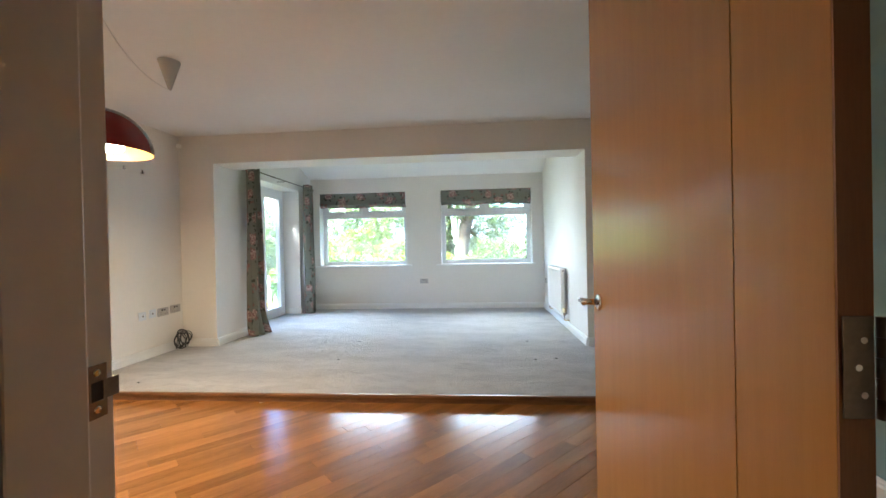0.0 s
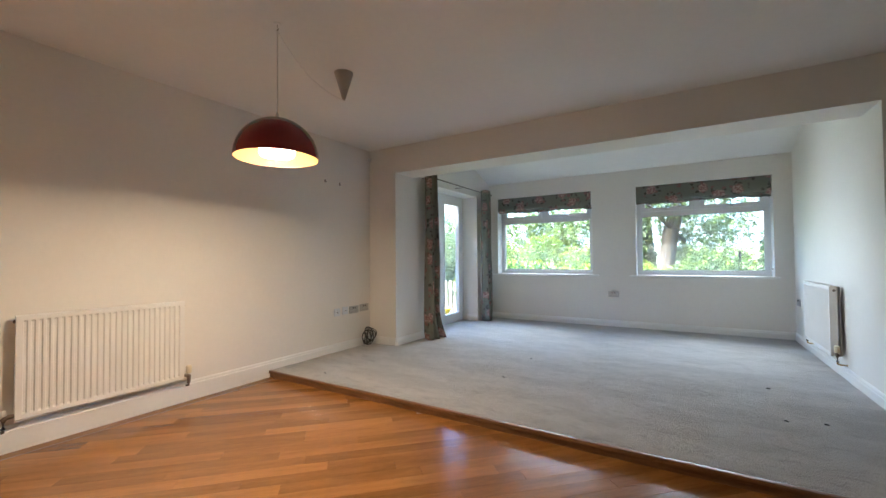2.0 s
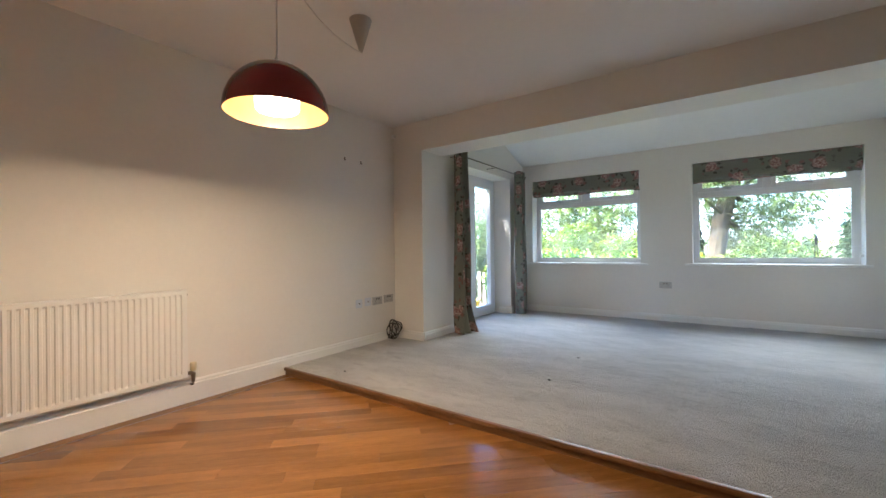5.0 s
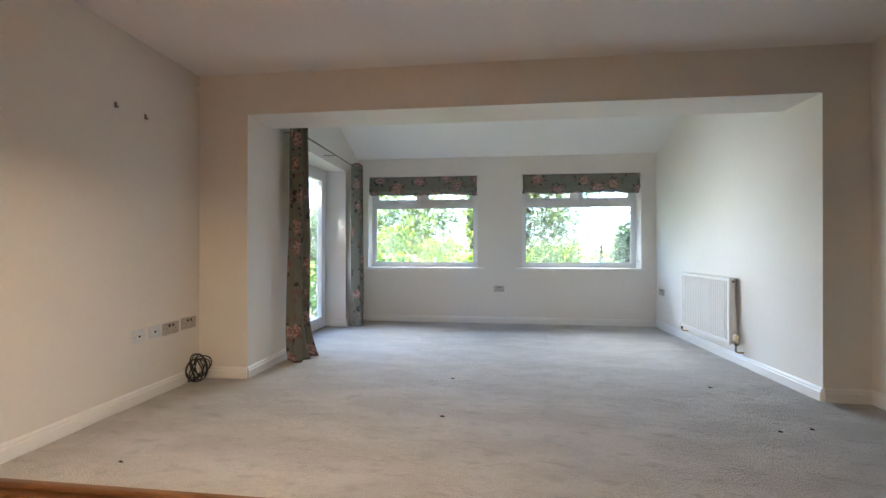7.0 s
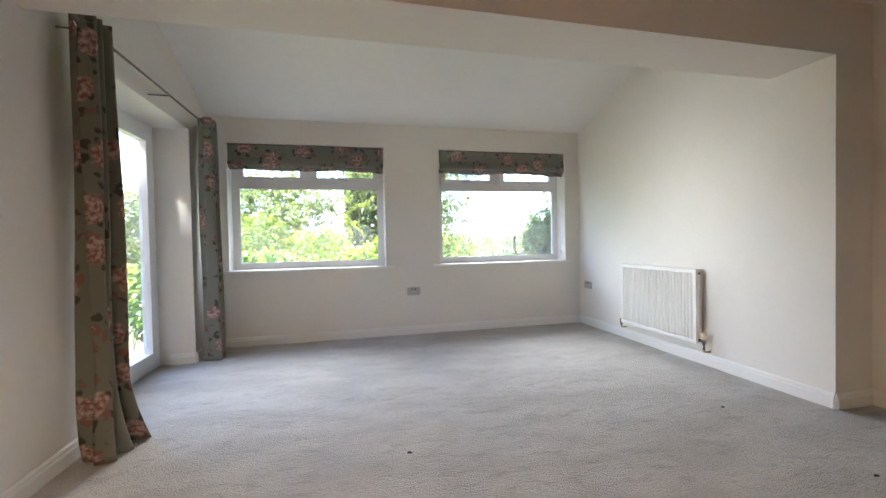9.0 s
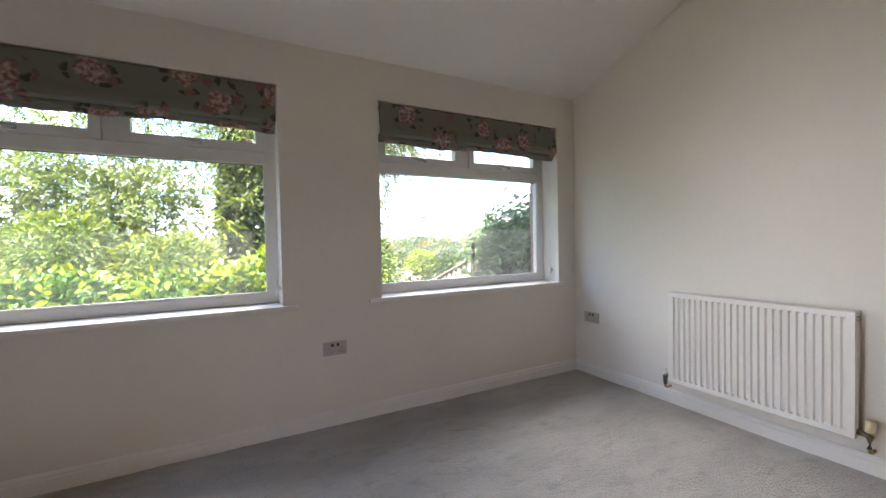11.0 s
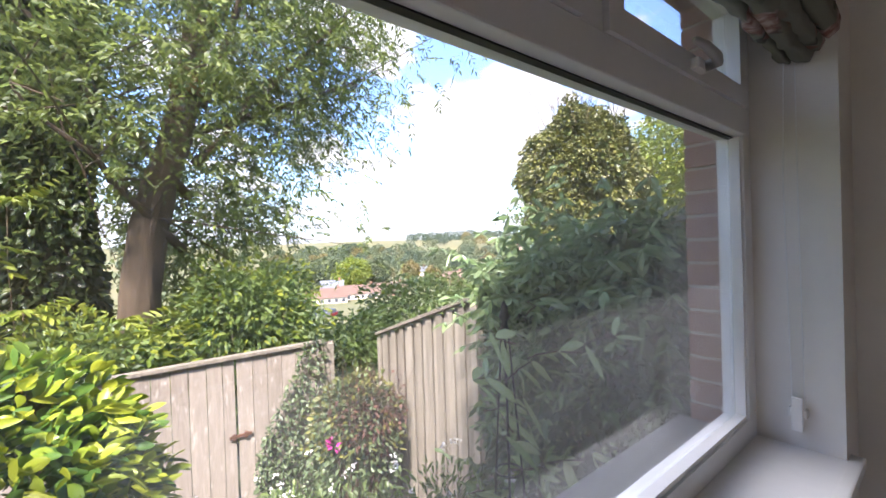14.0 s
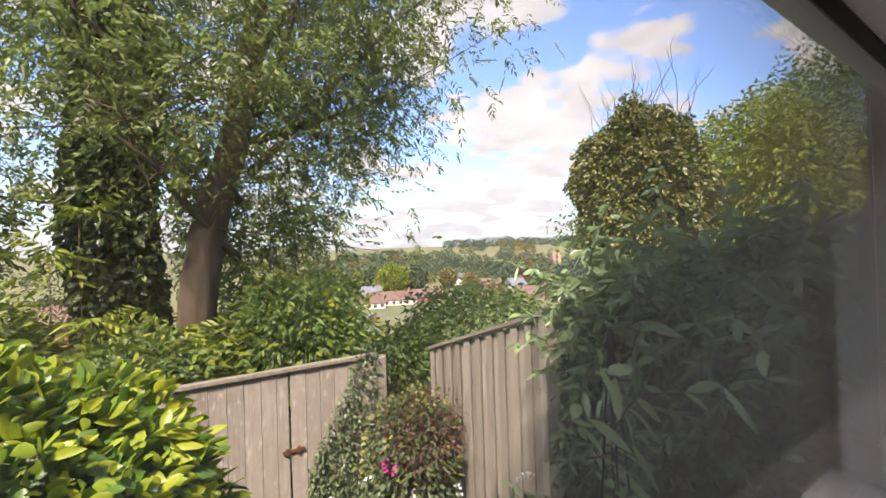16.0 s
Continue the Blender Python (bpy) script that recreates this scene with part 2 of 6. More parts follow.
def glass_mat(name):
    m = bpy.data.materials.new(name)
    m.use_nodes = True
    n, l = m.node_tree.nodes, m.node_tree.links
    n.remove(n["Principled BSDF"])
    clear, gloss, mx, lw = (n.new(k) for k in ("ShaderNodeBsdfTransparent", "ShaderNodeBsdfGlossy", "ShaderNodeMixShader", "ShaderNodeLayerWeight"))
    clear.inputs[0].default_value = (0.985, 0.995, 0.99, 1)
    gloss.inputs["Roughness"].default_value = 0.0
    lw.inputs["Blend"].default_value = 0.5
    pw, ad = n.new("ShaderNodeMath"), n.new("ShaderNodeMath")
    pw.operation, pw.inputs[1].default_value = "POWER", 4.0
    ad.operation, ad.inputs[1].default_value, ad.inputs[2].default_value = "MULTIPLY_ADD", 1.25, 0.06
    l.new(lw.outputs["Facing"], pw.inputs[0])
    l.new(pw.outputs[0], ad.inputs[0])
    l.new(ad.outputs[0], mx.inputs[0])
    l.new(clear.outputs[0], mx.inputs[1])
    l.new(gloss.outputs[0], mx.inputs[2])
    # faint film on the dusty pane, added to imitate its reflection haze
    film, veil = n.new("ShaderNodeBsdfTranslucent"), n.new("ShaderNodeMixShader")
    veil_noise, co, amount = n.new("ShaderNodeTexNoise"), n.new("ShaderNodeTexCoord"), n.new("ShaderNodeMapRange")
    veil_noise.inputs["Scale"].default_value, veil_noise.inputs["Detail"].default_value = 5.0, 5.0
    amount.inputs["From Min"].default_value, amount.inputs["From Max"].default_value = 0.3, 0.7
    amount.inputs["To Min"].default_value, amount.inputs["To Max"].default_value = 0.014, 0.03
    film.inputs[0].default_value = (0.9, 0.92, 0.88, 1)
    l.new(co.outputs["Object"], veil_noise.inputs["Vector"])
    l.new(veil_noise.outputs[0], amount.inputs["Value"])
    l.new(amount.outputs[0], veil.inputs[0])
    l.new(mx.outputs[0], veil.inputs[1])
    l.new(film.outputs[0], veil.inputs[2])
    l.new(veil.outputs[0], n["Material Output"].inputs[0])
    return m


def glow_mat(name, color, strength):
    m = bpy.data.materials.new(name)
    m.use_nodes = True
    b = m.node_tree.nodes["Principled BSDF"]
    b.inputs["Base Color"].default_value = (0.9, 0.85, 0.75, 1)
    b.inputs["Emission Color"].default_value = (*color, 1)
    b.inputs["Emission Strength"].default_value = strength
    return m


WALL = mat("off_white_wall_paint", (0.765, 0.73, 0.67), 0.62, vary=0.015, scale=1.5, fine=30, bump=0.06, bump_scale=160)
CEIL = mat("white_ceiling_paint", (0.79, 0.775, 0.74), 0.8, vary=0.015, scale=1.2, fine=20, bump=0.05, bump_scale=120)
TEAL = mat("grey_green_wall_paint", (0.23, 0.31, 0.30), 0.7, vary=0.02, scale=2, fine=30, bump=0.06, bump_scale=160)
GLOSS = mat("white_gloss_woodwork", (0.80, 0.785, 0.75), 0.3, vary=0.015, scale=3, fine=40, bump=0.03, bump_scale=60)
CARPET = carpet_mat("grey_cut_pile_carpet")
OAK = mat("oiled_oak_plank", (0.40, 0.18, 0.047), 0.19, vary=0.0, scale=2.2, fine=22, bump=0.05, bump_scale=26, dark=(0.13, 0.05, 0.012), stretch=(9, 1, 1), per=0.7)
OAKTRIM = mat("oak_step_nosing", (0.27, 0.13, 0.052), 0.35, vary=0.0, scale=3, fine=30, bump=0.08, bump_scale=30, dark=(0.09, 0.04, 0.015), stretch=(1.5, 14, 14))
OAKEDGE = mat("dark_oak_border", (0.27, 0.125, 0.042), 0.24, vary=0.0, scale=2.2, fine=22, bump=0.05, bump_scale=26, dark=(0.12, 0.052, 0.016), stretch=(9, 1, 1), per=0.5)
INLAY = mat("dark_floor_inlay", (0.085, 0.036, 0.014), 0.3, vary=0.15, scale=6, fine=60)
DOORVEN = mat("beech_door_veneer", (0.49, 0.25, 0.076), 0.18, vary=0.0, scale=2.5, fine=30, bump=0.03, bump_scale=60, dark=(0.44, 0.22, 0.065), stretch=(14, 14, 0.8))
DOOREDGE = mat("dark_door_lipping", (0.33, 0.14, 0.05), 0.4, vary=0.1, scale=3, fine=30, stretch=(14, 14, 0.8))
CHROME = mat("polished_chrome", (0.75, 0.74, 0.72), 0.14, metal=1.0, vary=0.02)
STEEL = mat("brushed_steel_plate", (0.48, 0.47, 0.45), 0.35, metal=1.0, vary=0.06, fine=200, stretch=(1, 1, 8))
BRONZE = mat("aged_hinge_steel", (0.22, 0.185, 0.15), 0.38, metal=1.0, vary=0.12, fine=120)
BLACK = mat("black_plastic", (0.018, 0.018, 0.019), 0.45, vary=0.1)
WHITEPL = mat("white_plastic", (0.78, 0.77, 0.74), 0.35, vary=0.01)
PLATE = mat("cool_white_plate", (0.66, 0.69, 0.73), 0.3, vary=0.02)
UPVC = mat("white_window_plastic", (0.80, 0.80, 0.79), 0.28, vary=0.012, scale=3, fine=30)
RADI = mat("white_radiator_enamel", (0.78, 0.765, 0.73), 0.32, vary=0.012, scale=4, fine=50)
RED = mat("dark_red_enamel", (0.17, 0.010, 0.012), 0.22, vary=0.06)
CREAM = mat("pale_gold_enamel_inside", (0.36, 0.20, 0.06), 0.5, vary=0.01)
BULB = glow_mat("frosted_lit_diffuser", (1.0, 0.70, 0.42), 17.0)
# white ceiling cup greyed, its backlit shade put into the base colour
CONE = mat("shaded_white_cup_plastic", (0.44, 0.42, 0.385), 0.5, vary=0.02)
DRUM = glow_mat("frosted_drum_side", (1.0, 0.72, 0.42), 1.3)
FABRIC = fabric_mat("sage_rose_print_linen")
GLASS = glass_mat("window_glass")
BRASS = mat("brass_valve", (0.55, 0.38, 0.16), 0.3, metal=1.0, vary=0.1)
VALVE = mat("cream_valve_head", (0.72, 0.62, 0.42), 0.4, vary=0.03)
OUTSILL = mat("grey_sill_tile", (0.15, 0.145, 0.14), 0.8, vary=0.15, scale=8, fine=90, bump=0.3)
MATT_BLACK = mat("matt_black", (0.02, 0.02, 0.02), 0.6)
BRICK = mat("red_facing_brick", (0.34, 0.185, 0.135), 0.85, vary=0.0, scale=14, fine=160, bump=0.5, bump_scale=120, dark=(0.26, 0.11, 0.075), per=0.5)
MORTAR = mat("grey_mortar", (0.46, 0.43, 0.38), 0.95, vary=0.08, fine=200, bump=0.5)


# ---- building helpers ----
def box(bm, x0, y0, z0, x1, y1, z1):
    v = [bm.verts.new((x, y, z)) for x in (x0, x1) for y in (y0, y1) for z in (z0, z1)]
    for f in ((0, 1, 3, 2), (4, 6, 7, 5), (0, 4, 5, 1), (2, 3, 7, 6), (0, 2, 6, 4), (1, 5, 7, 3)):
        bm.faces.new([v[k] for k in f])
    return v


def mesh_of(name, bm, material, smooth=False):
    bmesh.ops.recalc_face_normals(bm, faces=bm.faces)
    me = bpy.data.meshes.new(name)
    bm.to_mesh(me)
    bm.free()
    me.materials.append(material)
    if smooth:
        me.shade_smooth()
    return me


def part(name, bm, material, parent=None, label="", smooth=False):
    """Links a bmesh as one mesh object, under its thing if it has one."""
    ob = new(name, mesh_of(name, bm, material, smooth))
    ob.parent = parent
    if label:
        ob["label"] = label
    return ob


def boxes(*rows, bevel=0.0):
    bm = bmesh.new()
    for r in rows:
        box(bm, *r)
    if bevel:
        bmesh.ops.bevel(bm, geom=list(bm.edges), offset=bevel, segments=2, affect="EDGES", profile=0.6)
    return bm


def lathe(profile, steps=32, axis="z", caps=True):
    """A turned shape from rows of radius and height."""
    bm = bmesh.new()
    rings = []
    for r, h in profile:
        ring = []
        for k in range(steps):
            a = 2 * math.pi * k / steps
            p = (r * math.cos(a), r * math.sin(a), h)
            if axis == "y":
                p = (p[0], p[2], p[1])
            elif axis == "x":
                p = (p[2], p[0], p[1])
            ring.append(bm.verts.new(p))
        rings.append(ring)
    for a, b in zip(rings, rings[1:]):
        for k in range(steps):
            bm.faces.new((a[k], a[(k + 1) % steps], b[(k + 1) % steps], b[k]))
    for ring in (rings[0], rings[-1]):
        if caps and (ring[0].co - ring[steps // 2].co).length > 1e-4:
            bm.faces.new(ring)
    bmesh.ops.remove_doubles(bm, verts=bm.verts, dist=1e-6)
    return bm


def sweep(points, radius, sides=8, closed=False):
    """A round rod or cable along points."""
    bm = bmesh.new()
    pts = [Vector(p) for p in points]
    rings = []
    for k, p in enumerate(pts):
        if closed:
            d = pts[(k + 1) % len(pts)] - pts[k - 1]
        else:
            d = pts[min(k + 1, len(pts) - 1)] - pts[max(k - 1, 0)]
        d.normalize()
        side = d.cross(Vector((0, 0, 1)))
        if side.length < 0.05:
            side = d.cross(Vector((0, 1, 0)))
        side.normalize()
        up = side.cross(d)
        rad = radius[k] if isinstance(radius, (list, tuple)) else radius
        rings.append([bm.verts.new(p + (side * math.cos(a) + up * math.sin(a)) * rad) for a in (2 * math.pi * s / sides for s in range(sides))])
    pairs = list(zip(rings, rings[1:])) + ([(rings[-1], rings[0])] if closed else [])
    for a, b in pairs:
        for s in range(sides):
            bm.faces.new((a[s], a[(s + 1) % sides], b[(s + 1) % sides], b[s]))
    if not closed:
        bm.faces.new(rings[0])
        bm.faces.new(rings[-1])
    return bm


def empty(name, x, y, z, label, category, group="", kind=""):
    ob = new(name)
    ob.location = (x, y, z)
    ob.empty_display_size = 0.1
    return tagged(ob, label, category, group, kind)


def structure(name, bm, material, label, category, smooth=False):
    return tagged(part(name, bm, material, None, "", smooth), label, category, "", "structure")


def skirting(x0, y0, x1, y1, face, z0=0.0, top=0.095):
    """A moulded skirting board along a wall; face is the way it looks: +x, -x, +y or -y."""
    prof = [(0, 0), (0.018, 0), (0.018, top - z0 - 0.03), (0.013, top - z0 - 0.022), (0.013, top - z0 - 0.012), (0.006, top - z0), (0, top - z0)]
    out = {"+x": (1, 0), "-x": (-1, 0), "+y": (0, 1), "-y": (0, -1)}[face]
    bm = bmesh.new()
    ends = [[bm.verts.new((x + out[0] * d, y + out[1] * d, z0 + h)) for d, h in prof] for x, y in ((x0, y0), (x1, y1))]
    for k in range(len(prof)):
        j = (k + 1) % len(prof)
        bm.faces.new((ends[0][k], ends[0][j], ends[1][j], ends[1][k]))
    bm.faces.new(ends[0])
    bm.faces.new(ends[1])
    return bm


# ---- the shell: a dining room, a raised carpeted end and a lean-to beyond a wide opening ----
XL, XT = -2.76, 2.25            # left wall, grey-green right wall
XA, XB = -2.35, 1.765           # the wide opening and the lean-to behind it
YS, YSH = 0.56, 0.43            # door wall, room side and hall side
YB, YK = 4.39, 4.76             # the beam, front and back
YF, YO = 7.056, 7.42            # window wall, inside and outside
ZW, ZO, ZC = -0.06, 2.08, 2.40  # wood floor, soffit, ceiling (the carpet lies at 0)
STEP = 2.985
SLOPE, ZF = 0.36, 2.325         # lean-to ceiling
W1, W2 = (-2.186, -0.612), (0.0, 1.573)
WZ0, WZ1 = 0.775, 2.07
DX0, DX1, DZ = 0.137, 1.082, 1.955
PY0, PY1, PZ = 5.2, 6.575, 2.06  # patio door opening

structure("wall_west", boxes((XL - 0.3, YSH, -0.4, XL, YB, 2.6)), WALL, "plain off-white painted plaster wall", "wall")
structure("wall_beam", boxes((XL - 0.3, YB, -0.4, XA, YK, 2.6), (XA, YB, ZO, XB, YK, 3.4), (XB, YB, -0.4, XT + 0.3, YK, 2.6)), WALL, "off-white wall with a wide square opening under a beam", "wall")
structure("wall_pier", boxes((2.06, 4.18, -0.05, XT, YB, ZC)), WALL, "off-white boxed-in corner pier", "wall")
structure("wall_east", boxes((XT, YSH, -0.4, XT + 0.3, YB, 2.6)), TEAL, "grey-green painted plaster wall", "wall")
structure("wall_south", boxes((XL - 0.3, YSH, -0.4, DX0 - 0.03, YS, 2.6), (DX1 + 0.03, YSH, -0.4, XT + 0.3, YS, 2.6), (DX0 - 0.03, YSH, DZ + 0.03, DX1 + 0.03, YS, 2.6)), WALL, "off-white wall with the hall doorway", "wall")
structure("wall_lean_to_west", boxes((XA - 0.36, YK, -0.4, XA, PY0, 3.4), (XA - 0.36, PY1, -0.4, XA, YO, 3.4), (XA - 0.36, PY0, PZ, XA, PY1, 3.4)), WALL, "off-white wall pierced by the patio door", "wall")
structure("wall_lean_to_east", boxes((XB, YK, -0.4, XB + 0.3, YO, 3.4)), WALL, "off-white side wall of the lean-to", "wall")
yi = YF + 0.25
structure("wall_north", boxes((XA, YF, -0.4, W1[0], yi, 2.6), (W1[1], YF, -0.4, W2[0], yi, 2.6), (W2[1], YF, -0.4, XB, yi, 2.6),
          (W1[0], YF, -0.4, W1[1], yi, WZ0 - 0.03), (W2[0], YF, -0.4, W2[1], yi, WZ0 - 0.03), (W1[0], YF, WZ1, W1[1], yi, 2.6), (W2[0], YF, WZ1, W2[1], yi, 2.6)), WALL, "off-white wall with two deep window reveals", "wall")
structure("ceiling", boxes((XL - 0.3, YSH, ZC, XT + 0.3, YB, ZC + 0.2)), CEIL, "flat white painted ceiling", "ceiling")
bm = bmesh.new()
za, zb = ZF + SLOPE * (YF - YK), ZF - SLOPE * 0.40
v = box(bm, XA - 0.3, YK, 0, XB + 0.3, YF + 0.40, 1)
for p in v:
    p.co.z = (za if p.co.y < YF else zb) + (0.2 if p.co.z > 0.5 else 0)
structure("ceiling_lean_to", bm, CEIL, "sloping white lean-to ceiling", "ceiling")
structure("roof", boxes((-6, -6, 5.2, 6, 4.6, 5.4), (-6, 4.5, 2.6, 6, 4.75, 5.2), (-6, -6, -1.0, XL - 0.3, 4.5, 5.2)), BRICK, "plain brick body of the house round the rooms", "wall")

# floors
structure("floor_carpet_base", boxes((XL - 0.2, STEP, -0.3, XT + 0.2, YB, -0.002), (XA - 0.3, YB, -0.3, XB + 0.2, YF + 0.1, -0.002)), CARPET, "solid base under the carpet", "floor")
bm = bmesh.new()
nx, ny = 150, 130
rows = []
for j in range(ny + 1):
    y = STEP - 0.005 + (YF - STEP + 0.005) * j / ny
    row = []
    for i in range(nx + 1):
        x = XL + (XT - XL) * i / nx
        z = 0.004 + 0.003 * noise.noise((x * 2.2, y * 3.1, 0)) + 0.0025 * noise.noise((x * 7, y * 9, 4))
        if j == 0:
            z -= 0.008
        row.append(bm.verts.new((x, y, z)))
    rows.append(row)
for j in range(ny):
    for i in range(nx):
        bm.faces.new((rows[j][i], rows[j][i + 1], rows[j + 1][i + 1], rows[j + 1][i]))
structure("floor_carpet", bm, CARPET, "worn light grey cut-pile carpet with pile marks", "carpet", True)
structure("floor_subfloor", boxes((XL - 0.2, -2.4, -0.3, XT + 0.3, STEP, ZW - 0.006)), OAKTRIM, "dark gap under the plank floor", "floor")
structure("step_riser", boxes((XL, STEP - 0.012, ZW - 0.004, XT, STEP, -0.02)), OAKTRIM, "dark oak riser under the carpet edge", "trim")
bm = boxes((XL, STEP - 0.026, -0.024, XT, STEP + 0.004, 0.004), bevel=0.008)
structure("step_nosing", bm, OAKTRIM, "worn oak edge strip of the carpeted step", "trim")

# hall behind the camera
structure("wall_hall", boxes((-1.2, -2.5, -0.4, -1.0, YSH, 2.6), (2.0, -2.5, -0.4, 2.2, YSH, 2.6), (-1.2, -2.6, -0.4, 2.2, -2.4, 2.6)), WALL, "plain hall wall closing the space", "wall")
structure("ceiling_hall", boxes((-1.2, -2.6, ZC, 2.2, YSH, ZC + 0.2)), CEIL, "plain hall ceiling", "ceiling")

# skirtings and coving
base = [("W", XL, YS, XL, STEP, "+x", ZW), ("W", XL, STEP, XL, YB, "+x", 0), ("B", XL, YB, XA, YB, "-y", 0), ("B", XA, YB, XA, PY0, "+x", 0), ("A", XA, PY1, XA, YF, "+x", 0),
        ("N", XA, YF, XB, YF, "-y", 0), ("E", XB, YB, XB, YF, "-x", 0), ("B", XB, YB, 2.06, YB, "-y", 0), ("P", 2.06, 4.18, 2.06, YB, "-x", 0), ("P", 2.06, 4.18, XT, 4.18, "-y", 0),
        ("T", XT, STEP, XT, 4.18, "-x", 0), ("T", XT, YS, XT, STEP, "-x", ZW), ("S", XL, YS, DX0 - 0.07, YS, "+y", ZW), ("S", DX1 + 0.07, YS, XT, YS, "+y", ZW), ("R", XA - 0.2, PY1, XA, PY1, "-y", 0)]
for _, x0, y0, x1, y1, face, z in base:
    structure("baseboard", skirting(x0, y0, x1, y1, face, z), GLOSS, "white moulded skirting board", "skirting")
bm = bmesh.new()
cv = [(0, 0), (0, -0.10), (0.02, -0.09), (0.05, -0.05), (0.085, -0.02), (0.10, 0)]
ends = [[bm.verts.new((XT - d, y, ZC + h)) for d, h in cv] for y in (YS, 4.18)]
for k in range(len(cv)):
    j = (k + 1) % len(cv)
    bm.faces.new((ends[0][k], ends[0][j], ends[1][j], ends[1][k]))
bm.faces.new(ends[0]), bm.faces.new(ends[1])
structure("trim_coving", bm, CEIL, "white plaster coving above the green wall", "coving")


# ---- windows ----
def ring(x0, z0, x1, z1, w, y0, y1, bevel=0.004):
    return boxes((x0, y0, z0, x0 + w, y1, z1), (x1 - w, y0, z0, x1, y1, z1), (x0 + w, y0, z0, x1 - w, y1, z0 + w), (x0 + w, y0, z1 - w, x1 - w, y1, z1))


def window(name, x0, x1):
    """A white plastic window: fixed pane below, two top-hung lights above a transom."""
    yf, yb = YF + 0.185, YF + 0.25
    w = empty(name, (x0 + x1) / 2, yf, WZ0, "white plastic window with two top lights over a fixed pane", "window", "", "structure")
    inv = w.matrix_basis.inverted()

    def p(n_, bm_, m_, label="", smooth=False, parent=None):
        o = part(n_, bm_, m_, parent or w, label, smooth)
        if parent is None:
            o.matrix_parent_inverse = inv
        return o

    zt = 1.66                      # transom
    xm = (x0 + x1) / 2 - 0.02
    p("window_frame", ring(x0, WZ0, x1, WZ1, 0.058, yf, yb), UPVC)
    p("transom", boxes((x0 + 0.058, yf - 0.006, zt - 0.028, x1 - 0.058, yb, zt + 0.045), bevel=0.004), UPVC)
    p("mullion", boxes((xm - 0.036, yf - 0.002, zt + 0.045, xm + 0.036, yb, WZ1 - 0.058), bevel=0.004), UPVC)
    # black strip painted in for the shadow on the transom's underside
    p("transom_shade_strip", boxes((x0 + 0.058, yf + 0.022, zt - 0.0315, x1 - 0.058, yf + 0.036, zt - 0.0285)), MATT_BLACK, "thin black strip standing for the shade under the transom")
    xa, xb, za_, zb_ = x0 + 0.058, x1 - 0.058, WZ0 + 0.058, zt - 0.032
    p("glazing_bead", boxes((xa, yf + 0.006, za_, xa + 0.012, yf + 0.03, zb_), (xb - 0.012, yf + 0.006, za_, xb, yf + 0.03, zb_), (xa + 0.012, yf + 0.006, za_, xb - 0.012, yf + 0.03, za_ + 0.012)), UPVC, "white glazing bead")
    pane = p("pane", boxes((x0 + 0.05, yf + 0.03, WZ0 + 0.05, x1 - 0.05, yf + 0.034, zt - 0.02)), GLASS)
    pane.visible_shadow = False
    for a, b, turn in ((x0 + 0.06, xm - 0.038, -1), (xm + 0.038, x1 - 0.06, -1)):
        s = p("top_light", ring(a, zt + 0.047, b, WZ1 - 0.06, 0.05, yf - 0.012, yf + 0.05), UPVC)
        g = part("pane", boxes((a + 0.045, yf + 0.02, zt + 0.09, b - 0.045, yf + 0.024, WZ1 - 0.105)), GLASS, s)
        g.visible_shadow = False
        h = part("handle", boxes(((a + b) / 2 - 0.03, yf - 0.03, zt + 0.058, (a + b) / 2 + 0.03, yf - 0.0115, zt + 0.082), bevel=0.005), WHITEPL, s, "white handle base")
        xh, zh = (a + b) / 2 + 0.015, zt + 0.07
        part("lever", sweep([(xh, yf - 0.025, zh), (xh, yf - 0.05, zh + 0.002), (xh - 0.03, yf - 0.058, zh + 0.004), (xh - 0.08, yf - 0.056, zh + 0.012), (xh - 0.12, yf - 0.05, zh + 0.016)], [0.012, 0.013, 0.011, 0.009, 0.006]), STEEL, s, "grey metal lever", True)
    p("window_sill", boxes((x0 - 0.09, YF - 0.03, WZ0 - 0.028, x1 + 0.09 if x1 < 1 else x1 + 0.05, YF - 0.0005, WZ0), bevel=0.005), GLOSS, "white gloss sill nosing")
    p("outer_sill", boxes((x0 + 0.002, yb + 0.012, WZ0 - 0.026, x1 - 0.002, YO + 0.03, WZ0 - 0.006), bevel=0.004), OUTSILL, "dark grey tiled outer sill")
    p("sill_board", boxes((x0, YF - 0.002, WZ0 - 0.028, x1, yb, WZ0 - 0.001)), GLOSS, "white gloss sill board")
    return w


window("window_1", *W1)
window("window_2", *W2)


def cloth_uv(me, uvs):
    layer = me.uv_layers.new(name="cloth")
    idx = np.empty(len(me.loops), dtype=np.int32)
    me.loops.foreach_get("vertex_index", idx)
    layer.data.foreach_set("uv", uvs[idx].astype(np.float32).ravel())


